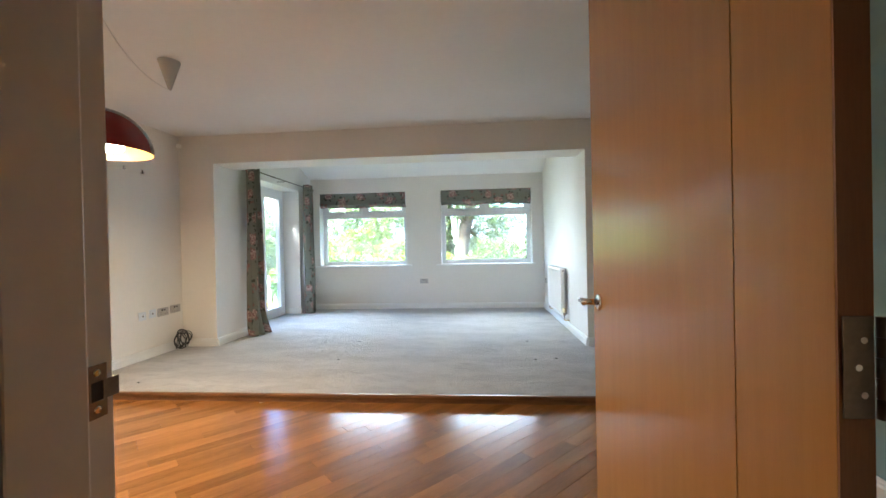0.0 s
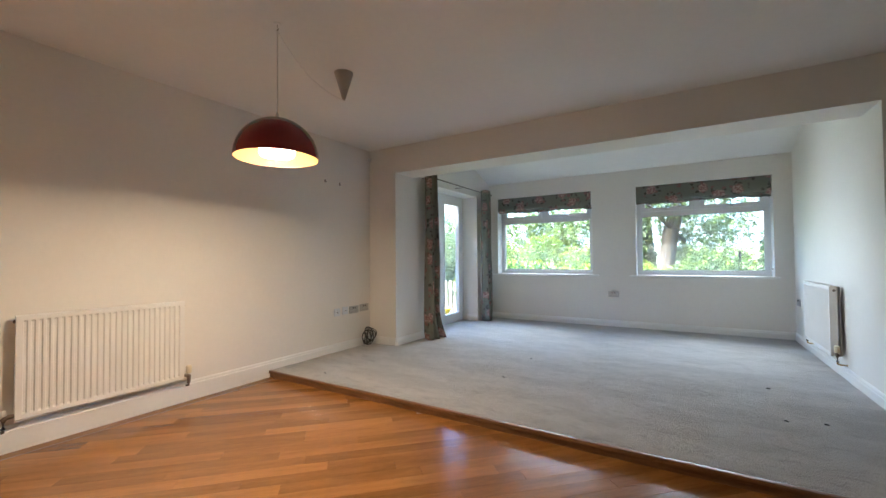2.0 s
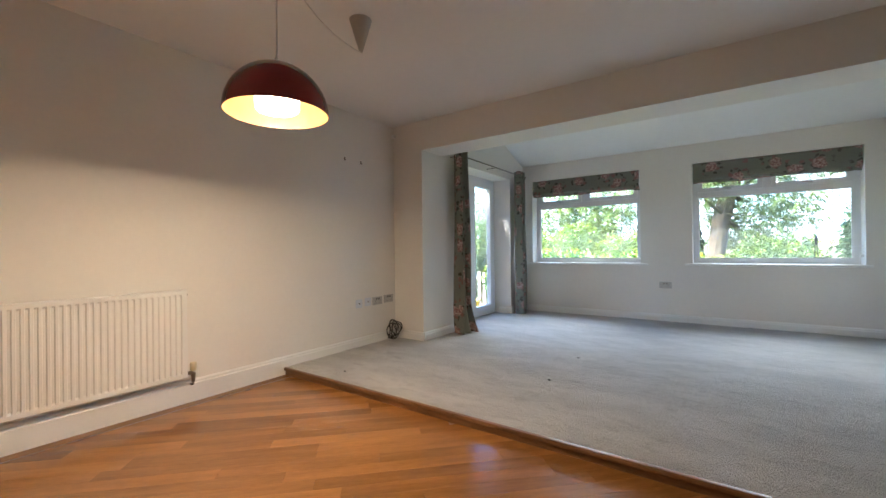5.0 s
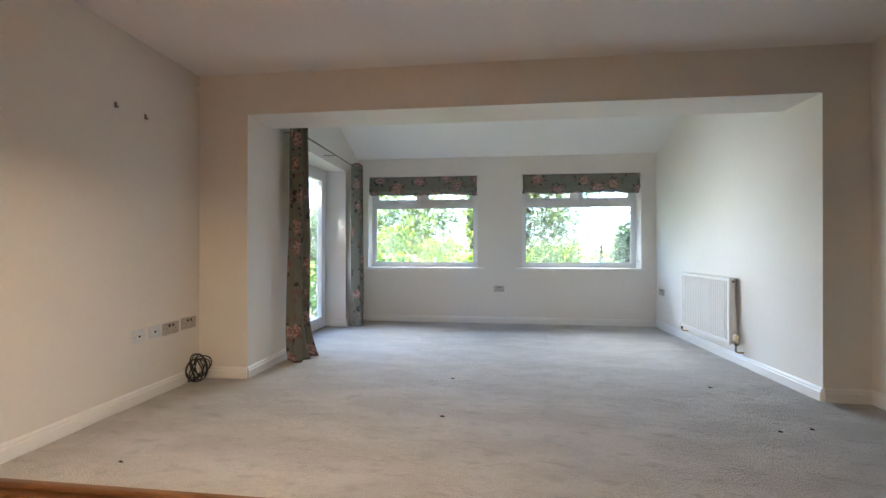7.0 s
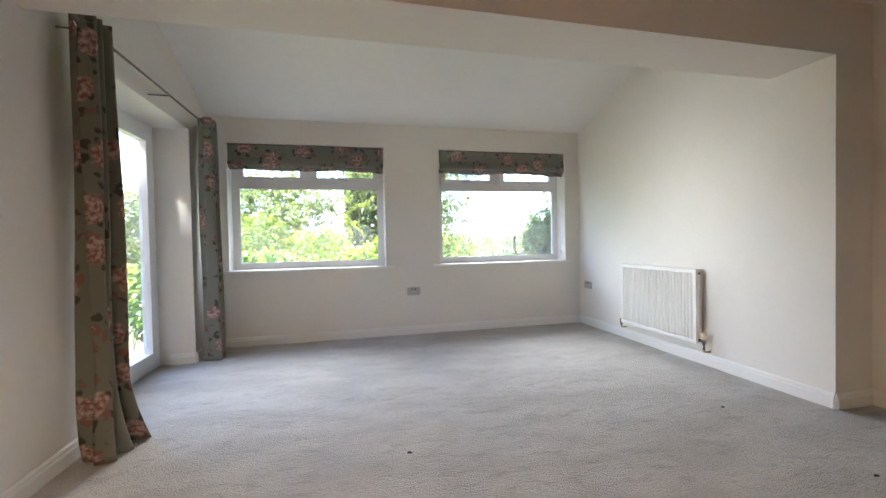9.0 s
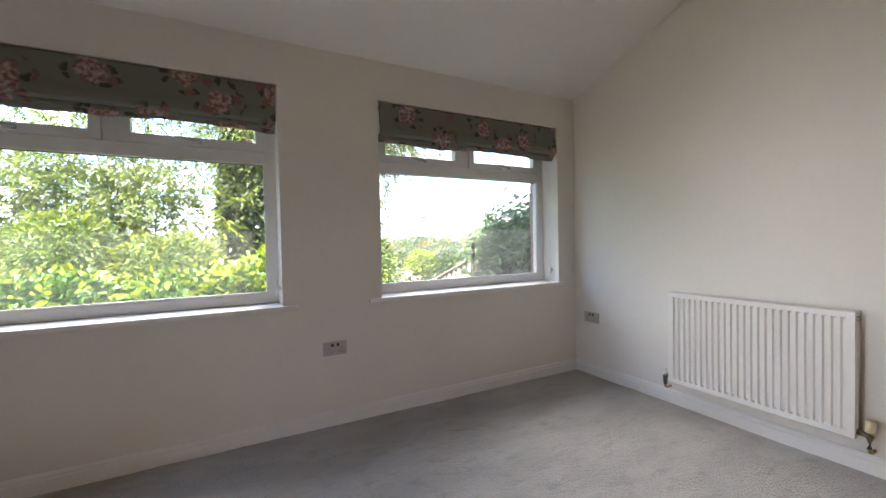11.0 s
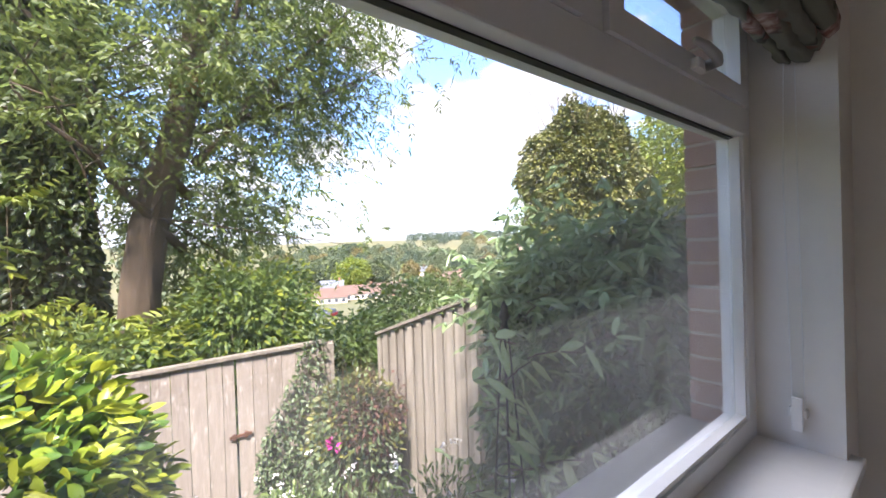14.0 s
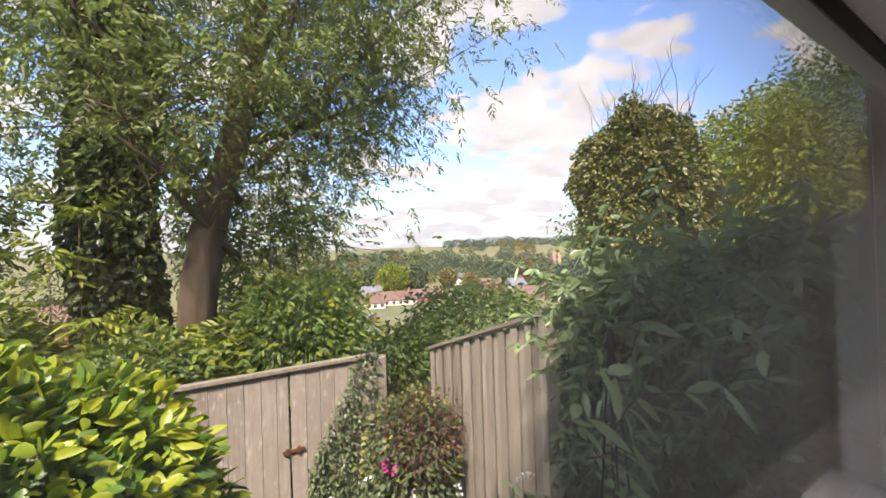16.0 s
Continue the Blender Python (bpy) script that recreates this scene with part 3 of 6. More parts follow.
def sheet(name, func, nu, nv, material, parent=None, label="", thick=0.0):
    """A cloth: func(u, v) gives the place and its cloth coordinates in metres."""
    verts, uvs = [], []
    for j in range(nv + 1):
        for i in range(nu + 1):
            p, q = func(i / nu, j / nv)
            verts.append(p)
            uvs.append(q)
    faces = [(j * (nu + 1) + i, j * (nu + 1) + i + 1, (j + 1) * (nu + 1) + i + 1, (j + 1) * (nu + 1) + i) for j in range(nv) for i in range(nu)]
    me = bpy.data.meshes.new(name)
    me.from_pydata(verts, [], faces)
    cloth_uv(me, np.array(uvs))
    me.materials.append(material)
    me.shade_smooth()
    ob = new(name, me)
    ob.parent = parent
    if label:
        ob["label"] = label
    if thick:
        k = ob.modifiers.new("thickness", "SOLIDIFY")
        k.thickness = thick
    return ob


def smooth_step(a, b, x):
    t = max(0.0, min(1.0, (x - a) / (b - a)))
    return t * t * (3 - 2 * t)


def roman_blind(x0, x1, seed):
    """A raised roman blind: a flat face, then stacked folds that sag a little."""
    b = empty("roman_blind", (x0 + x1) / 2, YF, WZ1, "raised roman blind in sage green fabric with pink roses", "blind", "roman blinds in the window reveals")
    inv = b.matrix_basis.inverted()
    # depth and drop along the cloth: face, then three soft folds
    prof = [(0.0, 0.0, 0.0), (0.0, 0.06, 0.06), (-0.006, 0.13, 0.13), (-0.018, 0.18, 0.185), (-0.016, 0.208, 0.213), (0.002, 0.22, 0.237), (0.02, 0.205, 0.255), (0.012, 0.222, 0.275), (0.018, 0.244, 0.298),
            (0.035, 0.24, 0.315), (0.042, 0.215, 0.34), (0.032, 0.232, 0.362), (0.045, 0.258, 0.388), (0.066, 0.252, 0.41), (0.072, 0.222, 0.44), (0.086, 0.244, 0.47), (0.102, 0.235, 0.49)]

    def f(u, v):
        k = v * (len(prof) - 1)
        i = min(int(k), len(prof) - 2)
        t = k - i
        d, h, s = (prof[i][n] * (1 - t) + prof[i + 1][n] * t for n in range(3))
        crumple = smooth_step(0.26, 0.5, v)
        x = x0 + 0.012 + (x1 - x0 - 0.024) * u
        sag = 0.016 * math.sin(u * 9.5 + seed) * (v ** 2) + 0.012 * noise.noise((u * 6, v * 3, seed))* v
        lift = 0.02 * (1 - (2 * u - 1) ** 6) * v
        return (x, YF + 0.012 + d + 0.012 * noise.noise((u * 9, v * 6, seed + 3)) * v + 0.011 * crumple * noise.noise((u * 26, v * 9, seed)), WZ1 - 0.004 - h + sag * 0.8 + 0.011 * crumple * noise.noise((u * 19, v * 7, seed + 8)) + lift * 0.3), (x + seed * 0.37, -s + seed * 0.11)

    o = sheet("fabric", f, 150, 64, FABRIC, b, "", 0.003)
    o.matrix_parent_inverse = inv
    o = part("headrail", boxes((x0 + 0.01, YF + 0.03, WZ1 - 0.03, x1 - 0.01, YF + 0.07, WZ1 - 0.001)), GLOSS, b)
    o.matrix_parent_inverse = inv
    xs = x1 - 0.018
    o = part("pull_cord", sweep([(xs, YF + 0.10, WZ1 - 0.1), (xs + 0.004, YF + 0.11, 1.5), (xs, YF + 0.10, 0.86), (xs - 0.004, YF + 0.085, 0.84), (xs, YF + 0.075, 0.86), (xs + 0.003, YF + 0.08, 1.5), (xs, YF + 0.08, WZ1 - 0.1)], 0.0014, 6), WHITEPL, b, "thin white control cord")
    o.matrix_parent_inverse = inv
    o = part("cord_cleat", boxes((xs - 0.004, YF + 0.07, 0.86, x1, YF + 0.11, 0.885), (xs - 0.01, YF + 0.078, 0.825, xs - 0.002, YF + 0.102, 0.915), bevel=0.003), WHITEPL, b, "white plastic cord tidy")
    o.matrix_parent_inverse = inv


roman_blind(*W1, 1.0)
roman_blind(*W2, 2.0)

# ---- patio door and curtains ----
def patio_door():
    xd = XA - 0.28
    d = empty("door_1", xd, (PY0 + PY1) / 2, 0, "white plastic glazed patio door onto the garden", "patio door", "", "structure")
    inv = d.matrix_basis.inverted()

    def ry(y0, z0, y1, z1, w, xa, xb):
        return boxes((xa, y0, z0, xb, y0 + w, z1), (xa, y1 - w, z0, xb, y1, z1), (xa, y0 + w, z0, xb, y1 - w, z0 + w), (xa, y0 + w, z1 - w, xb, y1 - w, z1))

    part("door_frame", ry(PY0, 0.0, PY1, PZ, 0.06, xd - 0.07, xd), UPVC, d).matrix_parent_inverse = inv
    ym = (PY0 + PY1) / 2
    for a, b in ((PY0 + 0.062, ym - 0.002), (ym + 0.002, PY1 - 0.062)):
        leaf = part("door_leaf", ry(a, 0.062, b, PZ - 0.062, 0.085, xd - 0.055, xd + 0.012), UPVC, d)
        leaf.matrix_parent_inverse = inv
        g = part("pane", boxes((xd - 0.03, a + 0.08, 0.14, xd - 0.026, b - 0.08, PZ - 0.14)), GLASS, leaf)
        g.visible_shadow = False
    part("door_handle", boxes((xd + 0.012, ym - 0.055, 0.95, xd + 0.02, ym - 0.025, 1.15), (xd + 0.04, ym - 0.15, 1.06, xd + 0.055, ym - 0.03, 1.08), (xd + 0.02, ym - 0.048, 1.06, xd + 0.04, ym - 0.03, 1.08)), WHITEPL, d, "white lever handle").matrix_parent_inverse = inv


patio_door()
structure("threshold", boxes((XA - 0.3, PY0, -0.02, XA, PY1, 0.003)), CARPET, "carpeted reveal in front of the patio door", "carpet")

XR_, ZR_ = -2.225, 2.115
rod = empty("curtain_rod", XR_, 5.85, ZR_, "slim dark metal curtain pole with ball ends", "curtain rod")
inv = rod.matrix_basis.inverted()
part("pole", sweep([(XR_, 4.87, ZR_), (XR_, 6.86, ZR_)], 0.008, 10), BRONZE, rod, "", True).matrix_parent_inverse = inv
for y in (4.86, 6.87):
    o = part("finial", lathe([(0.001, -0.018), (0.012, -0.015), (0.018, 0), (0.012, 0.015), (0.001, 0.018)], 16, "y"), BRONZE, rod, "", True)
    o.matrix_parent_inverse = inv @ pose(XR_, y, ZR_)
for y in (4.95, 5.85, 6.80):
    part("bracket", sweep([(XA, y, ZR_ - 0.012), (XR_, y, ZR_ - 0.012)], 0.005, 8), BRONZE, rod).matrix_parent_inverse = inv


def curtain(y0, y1, spread, folds, seed, puddle, label):
    """An eyelet curtain drawn into folds; it hangs between y0 and y1, and may gather on the floor."""
    c = empty("curtain", XR_, (y0 + y1) / 2, 0, label, "curtain", "curtains at the patio door")
    inv_ = c.matrix_basis.inverted()
    ztop, width = ZR_ + 0.045, 1.15

    def f(u, v):
        a = u * folds * 2 * math.pi
        amp = 0.082 * (0.75 + 0.25 * v) * (1 + 0.3 * noise.noise((u * 5, v * 1.5, seed)))
        kick = puddle * max(0.0, v - 0.84) / 0.16
        pinch = puddle * math.exp(-((v - 0.82) / 0.12) ** 2)
        y = y0 + (y1 - y0) * u + 0.02 * math.sin(a * 0.5 + 2 * v) * v + (spread * v * v - 0.06 * pinch + 0.16 * kick) * (u - 0.45) + 0.03 * kick * math.sin(3 * u + 1)
        x = XR_ + amp * math.sin(a + 0.5 * noise.noise((u * 3, v * 2, seed + 5))) + 0.02 * noise.noise((v * 3, u * 2, seed)) * v + 0.05 * kick * kick * (0.3 + u)
        x = max(x, XA + 0.022)
        z = ztop * (1 - v) + 0.008
        if puddle and v > 0.93:
            z = 0.008 + ztop * 0.07 * (1 - (v - 0.93) / 0.07) * (0.85 + 0.15 * math.sin(a))
            y -= 0.0
        return (x, y, z), (u * width + seed * 0.7, -v * ztop + seed)

    sheet("cloth", f, 120, 70, FABRIC, c, "", 0.002).matrix_parent_inverse = inv_
    for k in range(int(folds * 2)):
        u = (k + 0.5) / (folds * 2)
        y = y0 + (y1 - y0) * u
        bm_ = lathe([(0.018, -0.003), (0.028, -0.003), (0.028, 0.003), (0.018, 0.003), (0.018, -0.003)], 18, "y", False)
        part("eyelet", bm_, CHROME, c, "shiny metal eyelet ring", True).matrix_parent_inverse = inv_ @ pose(XR_, y, ZR_)


curtain(4.89, 5.09, 0.04, 3, 1.3, 1.0, "long sage floral curtain bunched and trailing on the carpet")
curtain(6.55, 6.77, 0.0, 3, 2.4, 0.0, "straight sage floral curtain drawn back beside the window wall")


# ---- radiators ----
def radiator(y0, y1, z0, z1, xw, out, double, label):
    """A steel panel radiator on a wall at x = xw that looks along out; ribs, grille, side panels and valves."""
    r = empty("radiator", xw, (y0 + y1) / 2, z0, label, "radiator", "panel radiators")
    inv_ = r.matrix_basis.inverted()
    gap, deep = 0.03, 0.065 if double else 0.04
    xb, xf = xw + out * gap, xw + out * (gap + deep)

    def p(n_, bm_, m_=RADI, label_="", smooth=False):
        o = part(n_, bm_, m_, r, label_, smooth)
        o.matrix_parent_inverse = inv_
        return o

    bm_ = bmesh.new()
    count = round((y1 - y0 - 0.05) / 0.0335)
    pitch = (y1 - y0 - 0.05) / count
    dip = 0.02 if double else 0.011
    ys = [(y0, 0)]
    yy = y0 + 0.025
    for k in range(count):
        ys += [(yy + pitch * 0.12, 0), (yy + pitch * 0.26, -dip), (yy + pitch * 0.62, -dip), (yy + pitch * 0.76, 0)]
        yy += pitch
    ys.append((y1, 0))
    zs = [(z0, -0.012, 0), (z0 + 0.006, 0, 0), (z0 + 0.03, 0, 0), (z0 + 0.042, 0, 1), (z1 - 0.042, 0, 1), (z1 - 0.03, 0, 0), (z1 - 0.006, 0, 0), (z1, -0.012, 0)]
    grid = [[bm_.verts.new((xf + out * (d0 + d * s), y, z)) for y, d in ys] for z, d0, s in zs]
    for a, b in zip(grid, grid[1:]):
        for k in range(len(ys) - 1):
            bm_.faces.new((a[k], a[k + 1], b[k + 1], b[k]))
    back = [[bm_.verts.new((xf - out * 0.016, y, z)) for y in (y0, y1)] for z in (z0, z1)]
    bm_.faces.new((back[0][0], back[0][1], back[1][1], back[1][0]))
    for g, b in ((grid[0], back[0]), (grid[-1], back[1])):
        bm_.faces.new((*g, b[1], b[0]))
    bm_.faces.new([row[0] for row in grid] + [back[1][0], back[0][0]])
    bm_.faces.new([row[-1] for row in grid] + [back[1][1], back[0][1]])
    p("front_panel", bm_)
    lo, hi = sorted((xb, xf - out * 0.017))
    if double:
        p("back_panel", boxes((min(xb, xb + out * 0.012), y0, z0 + 0.004, max(xb, xb + out * 0.012), y1, z1 - 0.004)))
        for y in (y0, y1):
            s = 1 if y == y0 else -1
            p("side_panel", boxes((lo - 0.001, min(y, y + s * 0.002), z0 + 0.01, hi + 0.006, max(y, y + s * 0.002), z1 - 0.001)))
        for k in range(26):
            y = y0 + 0.02 + (y1 - y0 - 0.04) * k / 25
            p("grille_bar", boxes((lo + 0.012, y - 0.004, z1 - 0.006, hi - 0.001, y + 0.004, z1 - 0.001)))
    else:
        p("top_rail", boxes((lo, y0 + 0.002, z1 - 0.012, hi, y1 - 0.002, z1 - 0.002)))
    for y in (y0 + 0.12, y1 - 0.12):
        p("wall_bracket", boxes((min(xw, xb), y - 0.02, z0 + 0.06, max(xw, xb) + 0.002, y + 0.02, z1 - 0.06)))
    xm = (xb + xf) / 2
    for y, s in ((y0, -1), (y1, 1)):
        p("plug", lathe([(0.001, 0), (0.011, 0), (0.011, 0.006), (0.006, 0.008), (0.001, 0.008)], 12, "y"), BRONZE, "dark blanking plug").matrix_parent_inverse = inv_ @ pose(xm, y, z1 - 0.035, 0, 0, 0 if s > 0 else 180)
        body = sweep([(xm, y, z0 + 0.03), (xm, y + s * 0.028, z0 + 0.03), (xm, y + s * 0.042, z0 + 0.022), (xm, y + s * 0.042, z0 - 0.035)], [0.013, 0.013, 0.016, 0.011], 12)
        p("valve_body", body, BRONZE, "dull metal valve body", True)
        p("pipe", sweep([(xm, y + s * 0.042, z0 - 0.03), (xm, y + s * 0.042, z0 - 0.05), (xm - out * 0.02, y + s * 0.042, z0 - 0.058), (xw, y + s * 0.042, z0 - 0.058)], 0.0075, 10), BRASS if xw > 0 else BRONZE, "", True)
    # thermostatic head at the near end on the right wall, at the far end on the left wall
    y, s = (y0, -1) if xw > 0 else (y1, 1)
    p("valve_head", lathe([(0.014, 0), (0.02, 0.006), (0.021, 0.05), (0.017, 0.058), (0.001, 0.059)], 18), VALVE, "cream thermostatic valve head", True).matrix_parent_inverse = inv_ @ pose(xm, y + s * 0.042, z0 + 0.042)
    y, s = (y1, 1) if xw > 0 else (y0, -1)
    p("lockshield_cap", lathe([(0.012, 0), (0.014, 0.004), (0.012, 0.03), (0.001, 0.032)], 14), WHITEPL, "white lockshield cap", True).matrix_parent_inverse = inv_ @ pose(xm, y + s * 0.042, z0 + 0.04)


radiator(5.268, 6.165, 0.176, 0.776, XB, -1, True, "white double-panel radiator under the side wall of the lean-to")
radiator(1.285, 2.195, 0.125, 0.735, XL, 1, False, "white single-panel radiator on the dining room wall")


# ---- sockets ----
def face_plate(m, width, kind, metal, label, insert=None):
    """A wall plate at pose m (its face looks along local -y): double or single socket, or a data plate."""
    s = empty("wall_socket" if kind != "data" else "data_socket", 0, 0, 0, label, "socket", "wall plates")
    s.matrix_basis = m
    w, h = width / 2, 0.043
    part("plate", boxes((-w, -0.009, -h, w, 0.0, h), bevel=0.003), STEEL if metal else PLATE, s)
    insert = insert or STEEL
    if kind == "double":
        for k in (-1, 1):
            cx = k * 0.036
            inset = part("socket_insert", boxes((cx - 0.021, -0.0098, -0.032, cx + 0.021, -0.0085, 0.008)), insert, s)
            for hx, hz, ww, hh in ((0, -0.001, 0.004, 0.008), (-0.011, -0.022, 0.006, 0.004), (0.011, -0.022, 0.006, 0.004)):
                part("pin_slot", boxes((cx + hx - ww / 2, -0.0104, hz - hh / 2, cx + hx + ww / 2, -0.0097, hz + hh / 2)), BLACK, inset)
            part("rocker_switch", boxes((k * 0.017 - 0.008, -0.0125, 0.012, k * 0.017 + 0.008, -0.008, 0.03), bevel=0.002), BLACK if metal else WHITEPL, s, "black rocker switch" if metal else "")
    elif kind == "data":
        part("module", boxes((-0.013, -0.011, -0.012, 0.013, -0.008, 0.012), bevel=0.002), WHITEPL, s)
        part("port", boxes((-0.008, -0.0118, -0.007, 0.008, -0.0105, 0.007)), BLACK, s)
    for k in (-1, 1):
        x = k * min(w - 0.008, 0.0603)
        part("screw", lathe([(0.0035, -0.001), (0.003, 0.0), (0.001, 0.0)], 10, "y"), CHROME, s).location = (x, -0.0092, 0)


face_plate(pose(-0.315, YF, 0.484), 0.146, "double", True, "brushed steel double socket on the window wall")
face_plate(pose(XB, 6.878, 0.481, 0, 0, -90), 0.146, "double", True, "brushed steel double socket beside the window corner")
face_plate(pose(XL, 1.07, 0.42, 0, 0, 90), 0.146, "double", True, "steel double socket with white inserts by the radiator", WHITEPL)
face_plate(pose(XL, 3.833, 0.443, 0, 0, 90), 0.086, "data", False, "white telephone plate in a row of sockets")
face_plate(pose(XL, 3.958, 0.45, 0, 0, 90), 0.086, "data", False, "white aerial plate in a row of sockets")
face_plate(pose(XL, 4.10, 0.447, 0, 0, 90), 0.146, "double", True, "steel double socket in a row of plates")
face_plate(pose(XL, 4.275, 0.455, 0, 0, 90), 0.146, "double", True, "steel double socket near the corner")

for y, z in ((3.664, 1.909), (3.881, 1.906)):
    h = empty("picture_hook", XL, y, z, "small metal picture hook on the bare wall", "hook", "picture hooks")
    part("plate", boxes((0, -0.008, -0.014, 0.004, 0.008, 0.02), bevel=0.001), BRONZE, h)
    part("hook", sweep([(0.003, 0, 0.0), (0.006, 0, -0.012), (0.016, 0, -0.014), (0.02, 0, -0.004)], 0.003, 8), BRONZE, h, "", True)

# coil of black cable leaning in the corner
pts = []
for k in range(420):
    a = k / 420 * 2 * math.pi * 8
    loop = k / 52.5
    tilt = 0.75 * math.sin(loop * 1.7) - 0.25
    r1, r2 = 0.056 + 0.03 * math.sin(loop * 2.1), 0.088 + 0.028 * math.sin(loop * 3.3 + 1)
    roll = 0.8 * math.sin(loop * 2.9)
    u, w = r1 * math.cos(a), r2 * math.sin(a)
    u, w = u * math.cos(roll) - w * math.sin(roll), u * math.sin(roll) + w * math.cos(roll)
    pts.append((max(XL + 0.025, XL + 0.11 + u * math.cos(tilt) + 0.01 * noise.noise((k * 0.03, 0, 0))), min(YB - 0.03, 4.25 - u * math.sin(tilt)), 0.15 + w))
cable = tagged(part("cable_coil", sweep(pts, 0.0046, 7), BLACK, None, "", True), "tangled coil of black aerial cable leaning on the skirting", "cable")
low_z = min(p[2] for p in pts)
cable.location.z = 0.008 - low_z
tagged(part("corner_sensor", boxes((XL, YB - 0.035, 2.27, XL + 0.035, YB, 2.31), bevel=0.006), WHITEPL), "small white sensor in the upper corner", "sensor")

# ---- pendant lamp ----
LX, LY = -1.345, 2.033
lamp = empty("pendant_lamp", LX, LY, ZC, "dark red enamel dome pendant lamp hanging lit on a cord", "pendant lamp")
dome_r, rim = 0.228, 1.622
prof = [(dome_r * math.cos(a), dome_r * math.sin(a)) for a in (math.pi / 2 * k / 22 for k in range(22))] + [(0.012, dome_r)]
outer = part("shade", lathe(prof, 64, "z", False), RED, lamp, "glossy dark red outside", True)
outer.location = (0, 0, rim - ZC)
inner_prof = [(r * 0.982, h * 0.982) for r, h in prof]
inner = part("shade_lining", lathe(inner_prof, 64, "z", False), CREAM, lamp, "pale gold enamel inside", True)
inner.location = (0, 0, rim - ZC)
part("shade_rim", lathe([(dome_r * 0.982, 0), (dome_r, 0), (dome_r, 0.0015), (dome_r * 0.982, 0.0015), (dome_r * 0.982, 0)], 64, "z", False), RED, lamp).location = (0, 0, rim - ZC - 0.0012)
drum = part("diffuser", lathe([(0.088, 0.004), (0.094, 0.006), (0.096, 0.02), (0.096, 0.10), (0.09, 0.108), (0.001, 0.108)], 40), DRUM, lamp, "frosted drum diffuser", True)
drum.location = (0, 0, 1.637 - ZC)
part("diffuser_face", lathe([(0.001, 0.0), (0.084, 0.0), (0.088, 0.003), (0.088, 0.006), (0.001, 0.006)], 40), BULB, drum, "glowing lower face", True)
part("lamp_holder", lathe([(0.02, 0.10), (0.024, 0.11), (0.024, 0.19), (0.014, 0.21), (0.001, 0.212)], 20), WHITEPL, lamp, "", True).location = (0, 0, 1.637 - ZC)
part("cord", sweep([(0, 0, rim + dome_r - ZC - 0.004), (0.002, 0, -0.3), (0, 0, -0.035)], 0.0034, 8), WHITEPL, lamp, "thin pale flex")
part("cord_grip", lathe([(0.012, 0), (0.013, 0.004), (0.008, 0.03), (0.004, 0.036), (0.001, 0.037)], 16), WHITEPL, lamp, "", True).location = (0, 0, rim + dome_r - ZC - 0.003)
hook = part("ceiling_hook", sweep([(0, 0, 0), (0, 0, -0.02), (0.010, 0, -0.032), (0, 0, -0.044), (-0.010, 0, -0.034)], 0.003, 8), CHROME, lamp, "small ceiling hook", True)
part("hook_plate", lathe([(0.001, -0.006), (0.018, -0.006), (0.022, 0.0), (0.001, 0.0)], 20), WHITEPL, hook)
cx, cy, cz = -1.474 - LX, 2.68 - LY, 2.20 - ZC
sag = []
for k in range(25):
    t = k / 24
    sag.append((cx * t, cy * t, -0.04 * (1 - t) + cz * t - 0.42 * t * (1 - t) * (1 - 0.35 * t) * 0.9))
part("loop_cord", sweep(sag, 0.0034, 8), WHITEPL, lamp, "pale flex looped across the ceiling", True)
part("ceiling_cup", lathe([(0.006, 0.0), (0.012, 0.01), (0.068, 0.198), (0.068, 0.2), (0.001, 0.2)], 32), CONE, lamp, "white cone ceiling cup", True).location = (cx, cy, cz)

# ---- hall door ----
door = empty("door_2", 1.055, 0.59, ZW, "open beech-veneered flush door with lever handle", "door", "", "structure")
door.rotation_euler.z = radians(1.2)
DW, DT, DH = 0.905, 0.041, 1.985
sp = 0.178
part("leaf", boxes((-DT + 0.015, 0, 0.008, 0.015, sp - 0.0015, DH), (-DT + 0.015, sp + 0.0015, 0.008, 0.015, DW, DH), (-DT + 0.019, sp - 0.0015, 0.01, 0.011, sp + 0.0015, DH - 0.002)), DOORVEN, door, "warm beech veneer with a vertical joint")
part("lipping", boxes((-DT + 0.0155, -0.003, 0.009, 0.0145, 0.0, DH - 0.001)), DOOREDGE, door, "darker hinge edge")


def lever(x, out):
    yk, zk = DW - 0.062, 0.952
    rose = part("rose", lathe([(0.001, 0), (0.026, 0.0), (0.026, 0.006), (0.022, 0.009), (0.001, 0.009)], 28, "x"), CHROME, door, "polished chrome rose", True)
    rose.location, rose.rotation_euler.z = (x, yk, zk), 0 if out > 0 else math.pi
    part("lever", sweep([(0.006, 0, 0), (0.034, 0, 0.002), (0.042, out * 0.006, 0.002), (0.046, out * 0.018, -0.003), (0.049, out * 0.032, 0.004), (0.051, out * 0.045, 0.003)], [0.011, 0.010, 0.011, 0.011, 0.009, 0.008], 12), CHROME, rose, "polished chrome lever", True)


lever(0.015, 1)
lever(-DT + 0.015, -1)
